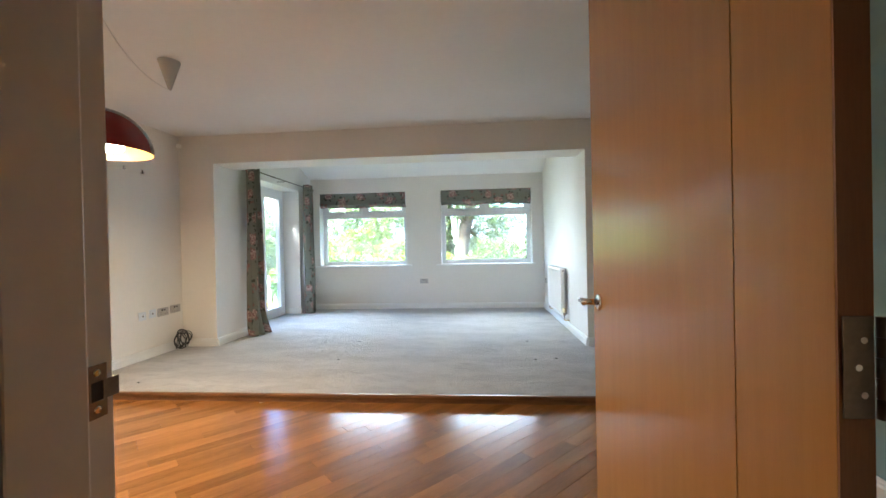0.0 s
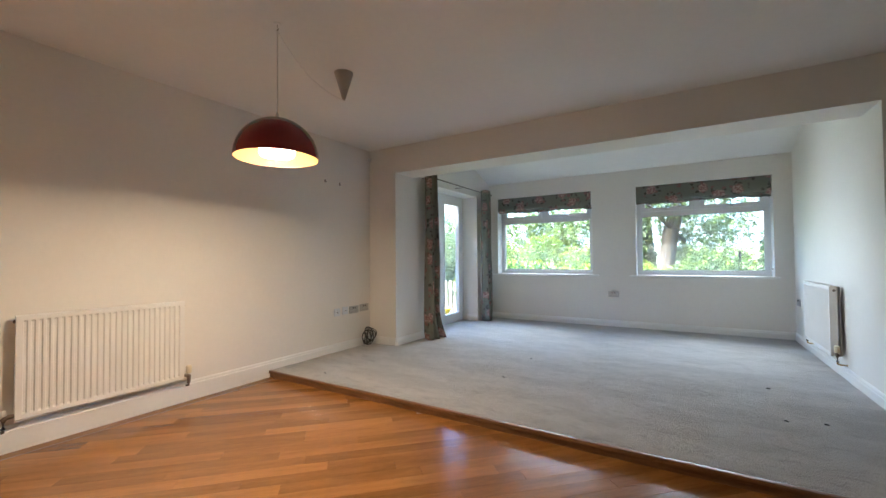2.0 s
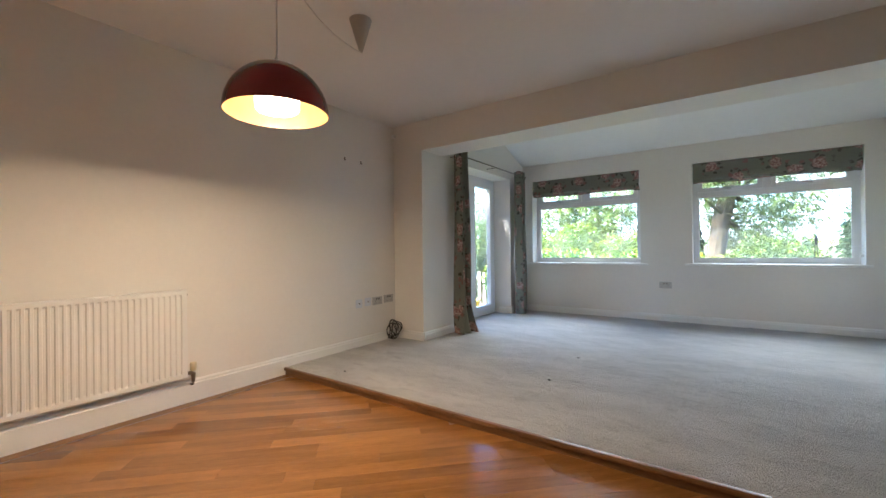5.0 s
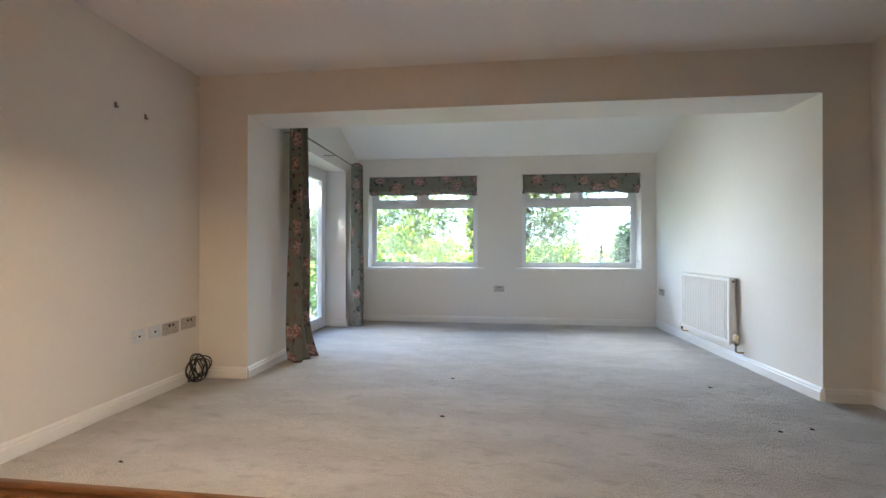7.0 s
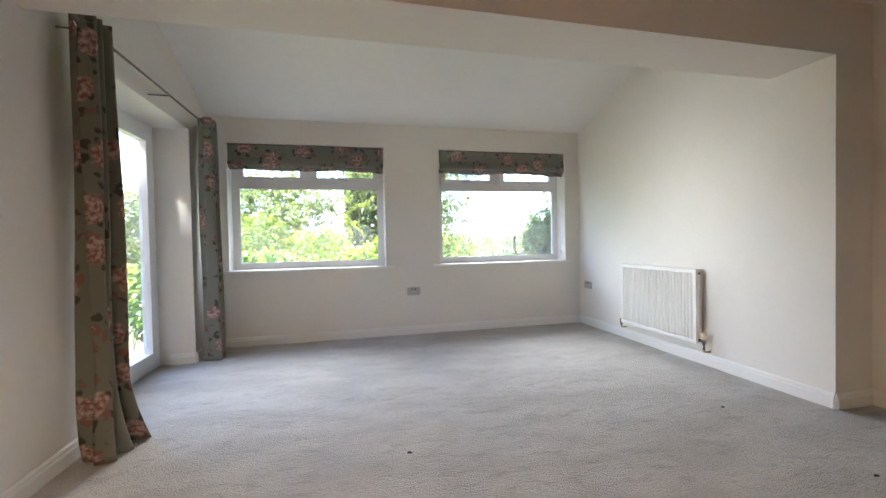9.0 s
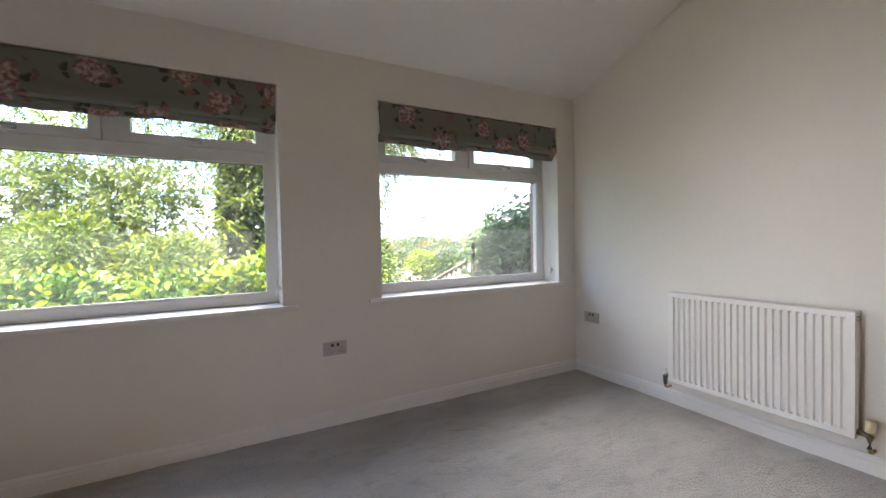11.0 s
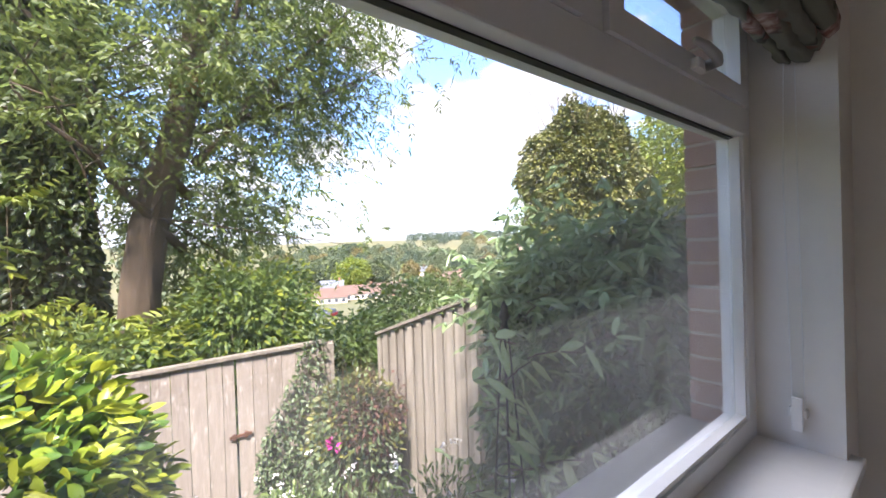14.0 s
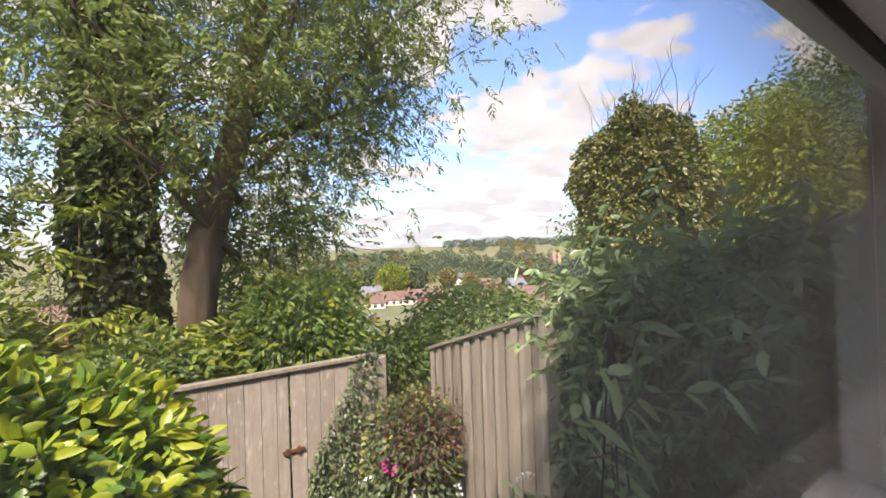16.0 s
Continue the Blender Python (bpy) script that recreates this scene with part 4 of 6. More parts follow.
for z in (0.25, 0.995, 1.72):
    hg = part("hinge", boxes((-DT + 0.019, -0.0055, z - 0.06, 0.012, -0.003, z + 0.06), bevel=0.0008), BRONZE, door, "aged steel butt hinge")
    for k in range(5):
        part("knuckle", lathe([(0.001, 0), (0.0065, 0.0), (0.0065, 0.0225), (0.001, 0.0225)], 12), BRONZE, hg, "", True).location = (0.021, -0.006, z - 0.06 + k * 0.024)
    for k in (-1, 0, 1):
        part("screw", lathe([(0.004, -0.001), (0.0035, -0.0002), (0.001, 0.0)], 10, "y"), CHROME, hg).location = (-0.006 + 0.006 * (k % 2), -0.0057, z + k * 0.032)

# door lining, stop and architraves
lining = empty("door_lining", 0, 0, 0, "white gloss door lining", "door lining", "", "structure")
part("jamb", boxes((DX0 - 0.03, YSH, ZW, DX0, YS, DZ)), GLOSS, lining)
part("jamb", boxes((DX1, YSH, ZW, DX1 + 0.03, YS, DZ)), GLOSS, lining)
part("head", boxes((DX0 - 0.03, YSH, DZ, DX1 + 0.03, YS, DZ + 0.03)), GLOSS, lining)
structure("door_stop", boxes((DX0, YSH, ZW, DX0 + 0.014, YS - 0.042, DZ - 0.014), (DX1 - 0.014, YSH, ZW, DX1, YS - 0.042, DZ - 0.014), (DX0, YSH, DZ - 0.014, DX1, YS - 0.042, DZ), bevel=0.003), GLOSS, "white gloss door stop", "door stop")


def architrave(y, out):
    prof = [(0.0, 0), (0.0, 0.008), (0.006, 0.014), (0.02, 0.016), (0.03, 0.012), (0.04, 0.018), (0.058, 0.018), (0.064, 0.012), (0.064, 0)]
    bm_ = bmesh.new()
    for x, s in ((DX0 - 0.006, -1), (DX1 + 0.006, 1)):
        ends_ = [[bm_.verts.new((x + s * d, y + out * h, z)) for d, h in prof] for z in (ZW, DZ + 0.006)]
        for k in range(len(prof)):
            j = (k + 1) % len(prof)
            bm_.faces.new((ends_[0][k], ends_[0][j], ends_[1][j], ends_[1][k]))
        bm_.faces.new(ends_[0]), bm_.faces.new(ends_[1])
    ends_ = [[bm_.verts.new((x, y + out * h, DZ + 0.006 + d)) for d, h in prof] for x in (DX0 - 0.07, DX1 + 0.07)]
    for k in range(len(prof)):
        j = (k + 1) % len(prof)
        bm_.faces.new((ends_[0][k], ends_[0][j], ends_[1][j], ends_[1][k]))
    bm_.faces.new(ends_[0]), bm_.faces.new(ends_[1])
    structure("architrave", bm_, GLOSS, "white moulded architrave round the doorway", "architrave")


architrave(YS, 1)
architrave(YSH, -1)
keep = empty("strike_plate", DX0, 0.54, 0.915, "aged steel strike plate on the door lining", "strike plate")
part("plate", boxes((0.0, -0.013, -0.033, 0.0015, 0.013, -0.012), (0.0, -0.013, 0.012, 0.0015, 0.013, 0.033), (0.0, -0.013, -0.012, 0.0015, -0.008, 0.012), (0.0, 0.008, -0.012, 0.0015, 0.03, 0.012)), BRONZE, keep)
part("latch_hole", boxes((-0.0, -0.008, -0.012, 0.0006, 0.008, 0.012)), BLACK, keep)
for z in (-0.023, 0.023):
    part("screw", lathe([(0.005, 0.0), (0.004, 0.001), (0.001, 0.0012)], 12, "x"), CHROME, keep).location = (0.0015, 0, z)

for k, (x, y) in enumerate(((-0.743, 4.561), (-0.742, 3.838), (1.152, 4.573), (1.143, 3.851), (1.34, 3.901), (-2.195, 3.15))):
    bm_ = sweep([(x - 0.012, y, 0.011), (x - 0.004, y + 0.004, 0.014), (x + 0.006, y - 0.002, 0.013), (x + 0.014, y + 0.003, 0.011)], [0.002, 0.005, 0.004, 0.0015], 6)
    tagged(part("fluff_speck", bm_, MATT_BLACK, None, "", True), "tiny dark speck of fluff on the carpet", "speck", "specks on the carpet")

# ---- outside: materials ----
GRASS = mat("grass_and_fields", (0.19, 0.155, 0.07), 0.95, vary=0.0, scale=0.012, fine=0.4, dark=(0.06, 0.085, 0.028), bump=0.3, bump_scale=3)
WOOD_GREY = mat("weathered_fence_board", (0.37, 0.33, 0.26), 0.9, vary=0.0, scale=5, fine=30, bump=0.8, bump_scale=40, dark=(0.12, 0.10, 0.072), stretch=(9, 9, 0.7), per=0.5)
WOOD_PINK = mat("silvered_gate_board", (0.42, 0.365, 0.30), 0.9, vary=0.0, scale=6, fine=30, bump=0.8, bump_scale=40, dark=(0.20, 0.165, 0.13), stretch=(9, 9, 0.7), per=0.3, spots=(0.58, 0.53, 0.46))
BARK = mat("rough_brown_bark", (0.125, 0.088, 0.055), 0.95, vary=0.0, scale=5, fine=60, bump=1.0, bump_scale=30, dark=(0.045, 0.03, 0.018), stretch=(3, 3, 0.7))
# dark distant leaf, turned bluer by haze mixed into its colour
LEAF_BLUE = leaf_mat("hazed_blue_leaf", (0.10, 0.14, 0.085), (0.05, 0.08, 0.05), 0.8, 0.25)
STUB = mat("orange_peeled_wood", (0.40, 0.20, 0.075), 0.9, vary=0.0, scale=8, fine=60, bump=0.8, bump_scale=40, dark=(0.16, 0.09, 0.04))
RUST = mat("rusty_latch", (0.12, 0.05, 0.025), 0.8, metal=0.4, vary=0.2)
IRON = mat("black_wrought_iron", (0.012, 0.012, 0.014), 0.5, metal=0.6, vary=0.1)
LEAF_TREE = leaf_mat("hanging_tree_leaf", (0.25, 0.31, 0.075), (0.065, 0.105, 0.03), 0.45, 0.52)
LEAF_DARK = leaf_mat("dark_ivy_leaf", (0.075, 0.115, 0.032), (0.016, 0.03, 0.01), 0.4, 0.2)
LEAF_BUSH = leaf_mat("mid_green_leaf", (0.20, 0.275, 0.075), (0.06, 0.11, 0.03), 0.5, 0.45)
LEAF_LIME = leaf_mat("lime_laurel_leaf", (0.36, 0.40, 0.03), (0.15, 0.25, 0.025), 0.42, 0.4)
LEAF_GREEN = leaf_mat("green_laurel_leaf", (0.10, 0.20, 0.03), (0.03, 0.085, 0.016), 0.4, 0.3)
LEAF_YELLOW = leaf_mat("yellow_green_leaf", (0.30, 0.33, 0.035), (0.12, 0.19, 0.03), 0.5, 0.45)
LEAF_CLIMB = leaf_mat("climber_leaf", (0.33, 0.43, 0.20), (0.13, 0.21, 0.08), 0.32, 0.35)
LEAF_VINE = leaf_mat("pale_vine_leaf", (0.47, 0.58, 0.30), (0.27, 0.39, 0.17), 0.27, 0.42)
# darker version of the climber leaf, with shade put into its colour
LEAF_SHADED = leaf_mat("shaded_inner_leaf", (0.15, 0.20, 0.09), (0.05, 0.08, 0.032), 0.42, 0.3)
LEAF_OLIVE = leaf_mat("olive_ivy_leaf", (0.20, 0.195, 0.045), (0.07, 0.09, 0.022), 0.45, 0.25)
LEAF_RED = leaf_mat("dead_red_leaf", (0.13, 0.055, 0.035), (0.05, 0.03, 0.018), 0.7, 0.2)
# distant leaf made paler and cooler: valley haze painted into the green
LEAF_FAR = leaf_mat("hazed_wood_leaf", (0.15, 0.185, 0.085), (0.075, 0.10, 0.055), 0.8, 0.3)
LEAF_GOLD = leaf_mat("autumn_far_leaf", (0.27, 0.20, 0.07), (0.12, 0.12, 0.045), 0.8, 0.3)
PETAL_W = mat("white_petal", (0.8, 0.78, 0.75), 0.6, vary=0.02)
PETAL_P = mat("magenta_petal", (0.45, 0.03, 0.22), 0.6, vary=0.1)
YELLOW = mat("yellow_planter_plastic", (0.75, 0.50, 0.02), 0.45, vary=0.05)
ROOF_T = mat("brown_roof_tile", (0.13, 0.08, 0.06), 0.9, vary=0.15, scale=0.5, fine=4)
ROOF_S = mat("slate_roof", (0.13, 0.14, 0.16), 0.8, vary=0.12, scale=0.5, fine=4)
RENDER = mat("pale_house_wall", (0.62, 0.52, 0.44), 0.9, vary=0.06, scale=0.3, fine=3)
STONE = mat("church_stone", (0.36, 0.24, 0.17), 0.95, vary=0.12, scale=0.2, fine=2)
DARKPANE = mat("dark_window_pane", (0.05, 0.06, 0.07), 0.1)


# ---- ground ----
def ground_height(x, y):
    r = max(0.3, math.hypot(x - 0.2, y - 7.0))
    knots = [(0.3, -0.45), (1.0, -0.5), (2.0, -0.85), (3.6, -1.3), (6, -2.0), (15, -3.6), (50, -6.8), (90, -13.0), (150, -19.5), (220, -21.5), (350, -20.0), (700, -9.0), (1200, 14.0), (1900, 27.0), (3500, 18.0)]
    h = knots[-1][1]
    for (r0, h0), (r1, h1) in zip(knots, knots[1:]):
        if r <= r1:
            t = max(0.0, (math.log(r) - math.log(r0)) / (math.log(r1) - math.log(r0)))
            h = h0 + (h1 - h0) * t
            break
    if r > 200:
        a = math.atan2(x, y)
        h += (h + 12) * 0.22 * noise.noise((a * 3.1, r / 900, 0))
    if r < 12:      # a terrace beside the patio door
        h += (-0.16 - h) * smooth_step(-1.2, -2.6, x) * smooth_step(12, 7, r) * smooth_step(9.2, 7.6, y)
    return h


radii = [0.3 * (3500 / 0.3) ** (k / 110) for k in range(111)]
turns = 160
verts = [(0.2, 7.0, -0.45)] + [(0.2 + r * math.sin(2 * math.pi * k / turns), 7.0 + r * math.cos(2 * math.pi * k / turns), 0) for r in radii for k in range(turns)]
verts = [(x, y, ground_height(x, y)) for x, y, _ in verts]
faces = [(0, 1 + (k + 1) % turns, 1 + k) for k in range(turns)]
for j in range(len(radii) - 1):
    for k in range(turns):
        a, b = 1 + j * turns + k, 1 + j * turns + (k + 1) % turns
        faces.append((a, b, b + turns, a + turns))
me = bpy.data.meshes.new("ground")
me.from_pydata(verts, [], faces)
me.materials.append(GRASS)
me.shade_smooth()
tagged(new("ground", me), "garden slope falling to a valley of fields", "ground", "", "structure")

# ---- foliage ----
RNG = np.random.default_rng(11)


def leaves(name, place, way, length, width, material, parent=None, label="", curl=0.25, spread=0.35):
    """Many single leaves as one mesh: each a pointed blade with a folded midrib and a drooping tip."""
    n = len(place)
    way = way / np.maximum(np.linalg.norm(way, axis=1, keepdims=True), 1e-6)
    rnd = RNG.normal(size=(n, 3))
    side = np.cross(way, rnd)
    side /= np.maximum(np.linalg.norm(side, axis=1, keepdims=True), 1e-6)
    nor = np.cross(side, way)
    ln = length * (1 + spread * (RNG.random((n, 1)) * 2 - 1))
    wd = width * (1 + spread * (RNG.random((n, 1)) * 2 - 1))
    base = place
    down = np.array([0, 0, 1.0]) * ln * curl
    tip = base + way * ln - down
    if n > 30000:
        mid = base + way * ln * 0.45
        co = np.stack([base, mid + side * wd * 0.5 + nor * wd * 0.18, tip, mid - side * wd * 0.5 + nor * wd * 0.18], 1).reshape(-1, 3)
        k = np.arange(n)[:, None] * 4
        tri = np.concatenate([k + [0, 2, 1], k + [0, 3, 2]], 1).reshape(-1, 3)
    elif n <= 6000:
        rows_ = []
        for t_, w_ in ((0.14, 0.28), (0.34, 0.46), (0.60, 0.49), (0.84, 0.30)):
            spine = base + way * ln * t_ - down * t_ * t_
            rows_ += [spine + side * wd * w_ + nor * wd * 0.16, spine, spine - side * wd * w_ + nor * wd * 0.16]
        co = np.stack([base] + rows_ + [tip], 1).reshape(-1, 3)
        k = np.arange(n)[:, None] * 14
        cut = [[0, 2, 1], [0, 3, 2], [10, 11, 13], [11, 12, 13]]
        for q in (1, 4, 7):
            cut += [[q, q + 1, q + 4], [q, q + 4, q + 3], [q + 1, q + 2, q + 5], [q + 1, q + 5, q + 4]]
        tri = np.concatenate([k + t_ for t_ in cut], 1).reshape(-1, 3)
    else:
        rib = base + way * ln * 0.5 - down * 0.3
        one, two = base + way * ln * 0.25 - down * 0.06, base + way * ln * 0.62 - down * 0.42
        lift = nor * wd * 0.16
        co = np.stack([base, one + side * wd * 0.42 + lift, two + side * wd * 0.44 + lift, tip, two - side * wd * 0.44 + lift, one - side * wd * 0.42 + lift, rib], 1).reshape(-1, 3)
        k = np.arange(n)[:, None] * 7
        tri = np.concatenate([k + t_ for t_ in ([0, 6, 1], [1, 6, 2], [2, 6, 3], [3, 6, 4], [4, 6, 5], [5, 6, 0])], 1).reshape(-1, 3)
    m = bpy.data.meshes.new(name)
    m.vertices.add(len(co))
    m.vertices.foreach_set("co", co.astype(np.float32).ravel())
    m.loops.add(len(tri) * 3)
    m.loops.foreach_set("vertex_index", tri.astype(np.int32).ravel())
    m.polygons.add(len(tri))
    m.polygons.foreach_set("loop_start", np.arange(len(tri), dtype=np.int32) * 3)
    m.polygons.foreach_set("loop_total", np.full(len(tri), 3, dtype=np.int32))
    m.update(calc_edges=True)
    m.materials.append(material)
    if n <= 30000:
        m.shade_smooth()
    ob = new(name, m)
    ob.parent = parent
    if label:
        ob["label"] = label
    return ob


def shell_points(n, centre, radii_, inner=0.75, low=-1.0):
    """Points in the outer part of an uneven ellipsoid, and the way out."""
    d = RNG.normal(size=(n, 3))
    d /= np.linalg.norm(d, axis=1, keepdims=True)
    d = d[d[:, 2] > low]
    lump = np.array([1 + 0.28 * noise.noise((p[0] * 2.3 + centre[0], p[1] * 2.3 + centre[1], p[2] * 2.3)) + 0.12 * noise.noise((p[0] * 6 + centre[0], p[1] * 6, p[2] * 6)) for p in d])
    r = (inner + (1 - inner) * RNG.random(len(d)) ** 0.6) * lump
    return np.array(centre) + d * r[:, None] * np.array(radii_), d


def clumped(n, clumps, size, per_way=0.6):
    """Leaves gathered round clump centres."""
    k = RNG.integers(0, len(clumps), n)
    off = RNG.normal(size=(n, 3)) * np.array(size)
    way = off / np.maximum(np.linalg.norm(off, axis=1, keepdims=True), 1e-6) * per_way + RNG.normal(size=(n, 3)) * 0.5
    return clumps[k] + off, way


def pinnate(n, clumps, size, stalk, droop):
    """Compound leaves round clump centres: four pairs of leaflets and an end one on each stalk."""
    at, way = clumped(n, clumps, size)
    way[:, 2] -= droop
    way /= np.maximum(np.linalg.norm(way, axis=1, keepdims=True), 1e-6)
    side = np.cross(way, np.array([0, 0, 1.0]) + RNG.normal(size=(n, 3)) * 0.35)
    side /= np.maximum(np.linalg.norm(side, axis=1, keepdims=True), 1e-6)
    ln = stalk * (0.7 + 0.6 * RNG.random((n, 1)))
    place, out = [at + way * ln], [way]
    for k in range(4):
        for s_ in (-1, 1):
            place.append(at + way * ln * (0.22 + 0.2 * k))
            out.append(way * 0.75 + side * s_ + RNG.normal(size=(n, 3)) * 0.22)
    return np.concatenate(place), np.concatenate(out)


def branch(points, r0, r1, sides=8):
    n = len(points)
    return sweep(points, [r0 + (r1 - r0) * k / (n - 1) for k in range(n)], sides)


def bend(a, b, n, wobble, seed):
    a, b = Vector(a), Vector(b)
    return [a.lerp(b, k / n) + Vector((noise.noise((k * 0.5, seed, 0)), noise.noise((k * 0.5, seed, 9)), 0)) * wobble * math.sin(math.pi * k / n) for k in range(n + 1)]


# the large tree behind the gate
tree = empty("tree", 0.35, 12.2, ground_height(0.35, 12.2) - 0.1, "tall tree with drooping narrow leaves behind the gate", "tree")
inv = tree.matrix_basis.inverted()
bole = [Vector(p) for p in ((0.15, 12.2, -2.4), (0.16, 12.2, -1.0), (0.16, 12.2, 0.4), (0.20, 12.22, 1.0), (0.29, 12.25, 1.65), (0.40, 12.3, 2.1), (0.56, 12.35, 2.6), (0.68, 12.4, 3.1), (0.74, 12.4, 3.4), (0.88, 12.5, 4.2), (0.95, 12.6, 6.0))]
fine_bole = [bole[k].lerp(bole[k + 1], q / 7) for k in range(len(bole) - 1) for q in range(7)] + [bole[-1]]
bm = branch(fine_bole, 0.21, 0.12, 36)
for v in bm.verts:            # ridged bark
    c_ = min(fine_bole, key=lambda p_: abs(p_.z - v.co.z))
    out = Vector((v.co.x - c_.x, v.co.y - c_.y, 0))
    out.normalize()
    a_ = math.atan2(out.y, out.x)
    v.co += out * (0.028 * noise.noise((a_ * 5.0, v.co.z * 1.6, 3.0)) + 0.016 * noise.noise((a_ * 13.0, v.co.z * 4.0, 7.0)))
part("trunk", bm, BARK, tree, "leaning bare brown trunk", True).matrix_parent_inverse = inv
part("sawn_stub", sweep([(0.70, 12.37, 3.22), (0.71, 12.36, 3.30), (0.72, 12.37, 3.40)], [0.172, 0.195, 0.15], 14), STUB, tree, "orange sawn and peeled wood", True).matrix_parent_inverse = inv
limbs = [((0.75, 12.4, 2.4), (2.6, 11.9, 4.6)), ((0.7, 12.4, 2.0), (-1.2, 12.0, 4.4)), ((0.95, 12.5, 4.0), (2.2, 12.9, 7.0)), ((0.95, 12.5, 4.1), (-0.2, 12.6, 7.5)), ((0.85, 12.4, 3.1), (1.5, 11.2, 5.2)), ((0.6, 12.3, 1.4), (-0.6, 11.6, 2.8)), ((0.8, 12.4, 2.8), (3.0, 12.6, 3.9))]
tips = []
for k, (a, b) in enumerate(limbs):
    pts = bend(a, b, 8, 0.25, 3 + k)
    part("limb", branch(pts, 0.055, 0.012, 8), BARK, tree, "", True).matrix_parent_inverse = inv
    for q in pts[2:]:
        for j in range(3):
            e = q + Vector((RNG.normal() * 0.7, RNG.normal() * 0.6, RNG.normal() * 0.5 + 0.1))
            tips.append(e)
            part("twig", branch(bend(q, e, 4, 0.1, k + j), 0.012, 0.003, 5), BARK, tree).matrix_parent_inverse = inv
crown_c, crown_r = (0.9, 13.0, 5.7), (3.1, 2.6, 4.5)
cl, _ = shell_points(420, crown_c, crown_r, 0.45)
cl2, _ = shell_points(90, crown_c, (2.6, 2.2, 4.0), 0.2)
cl3, _ = shell_points(60, (0.35, 13.1, 1.5), (1.7, 0.9, 1.7), 0.1)
cl4, _ = shell_points(14, (-0.25, 12.0, 2.2), (0.55, 0.3, 1.2), 0.1)
clumps = np.concatenate([cl, cl2, cl3, cl4, np.array([tuple(t) for t in tips])])
pl, wy = pinnate(16800, clumps, (0.27, 0.27, 0.23), 0.26, 0.45)
on_trunk = (pl[:, 2] < 2.9) & (pl[:, 1] < 12.6) & (np.abs(pl[:, 0] - np.interp(pl[:, 2], [0.4, 1.0, 1.65, 2.1, 2.6, 3.1], [0.16, 0.20, 0.29, 0.40, 0.56, 0.68])) < 0.27)
on_trunk &= RNG.random(len(pl)) < np.interp(pl[:, 2], [1.7, 2.9], [1.0, 0.4])
on_trunk |= (pl[:, 2] < 2.5) & (pl[:, 0] < -0.02) & (pl[:, 0] > -0.95) & (RNG.random(len(pl)) < 0.85)
pl, wy = pl[~on_trunk], wy[~on_trunk]
leaves("crown", pl, wy, 0.070, 0.027, LEAF_TREE, tree, "open crown of narrow drooping leaves").matrix_parent_inverse = inv

# sprays of young yellow-green growth low on the trunks
for k, (x, y, z) in enumerate(((0.05, 11.7, 0.75), (0.35, 11.8, 0.55), (-0.75, 12.2, 1.9), (-0.95, 12.1, 1.55), (-0.25, 11.6, 0.3), (-0.6, 11.7, 0.9))):
    sp_ = empty("leaf_spray", x, y, ground_height(x, y), "spray of bright yellow-green compound leaves", "shrub", "leaf sprays by the tree")
    inv = sp_.matrix_basis.inverted()
    part("stem", branch(bend((x, y + 0.25, ground_height(x, y)), (x, y, z), 6, 0.1, k), 0.010, 0.004, 6), BARK, sp_, "", True).matrix_parent_inverse = inv
    pl, wy = [], []
    for j in range(9):
        a = 2 * math.pi * j / 9 + RNG.random()
        tip_ = Vector((x + 0.30 * math.cos(a), y + 0.22 * math.sin(a), z + 0.12 * RNG.normal() - 0.02))
        for q in bend((x, y, z), tip_, 6, 0.04, j)[1:]:
            for s in (-1, 1):
                pl.append(tuple(q))
                wy.append((math.cos(a) - 0.8 * s * math.sin(a), math.sin(a) + 0.8 * s * math.cos(a), -0.25 + 0.2 * RNG.normal()))
    leaves("leaflets", np.array(pl), np.array(wy), 0.10, 0.03, LEAF_YELLOW, sp_).matrix_parent_inverse = inv

# its ivy-clad neighbour
ivy = empty("ivy_tree", -0.65, 13.0, ground_height(-0.65, 13.0) - 0.1, "thick trunk wrapped in dark ivy", "tree")
inv = ivy.matrix_basis.inverted()
part("trunk", branch(bend((-0.56, 13.0, -2.6), (-0.62, 13.1, 7.5), 10, 0.1, 21), 0.17, 0.10, 14), BARK, ivy, "", True).matrix_parent_inverse = inv
zz = RNG.random(22000) * 8.2 - 2.2
aa = RNG.random(22000) * 2 * math.pi
rr = 0.20 + 0.22 * RNG.random(22000) ** 0.7 + 0.06 * np.sin(zz * 2.3 + aa)
pl = np.stack([-0.58 + rr * np.cos(aa), 13.03 + rr * np.sin(aa), zz], 1)
wy = np.stack([np.cos(aa), np.sin(aa), -0.6 + 0 * aa], 1) + RNG.normal(size=(22000, 3)) * 0.4
leaves("ivy", pl, wy, 0.085, 0.07, LEAF_DARK, ivy, "dense dark ivy leaves").matrix_parent_inverse = inv
cl, _ = shell_points(120, (-2.4, 14.0, 5.4), (3.0, 2.2, 4.6), 0.35)
pl, wy = pinnate(4600, cl, (0.4, 0.4, 0.32), 0.27, 0.45)
leaves("crown", pl, wy, 0.072, 0.028, LEAF_TREE, ivy, "thin leafy crown").matrix_parent_inverse = inv


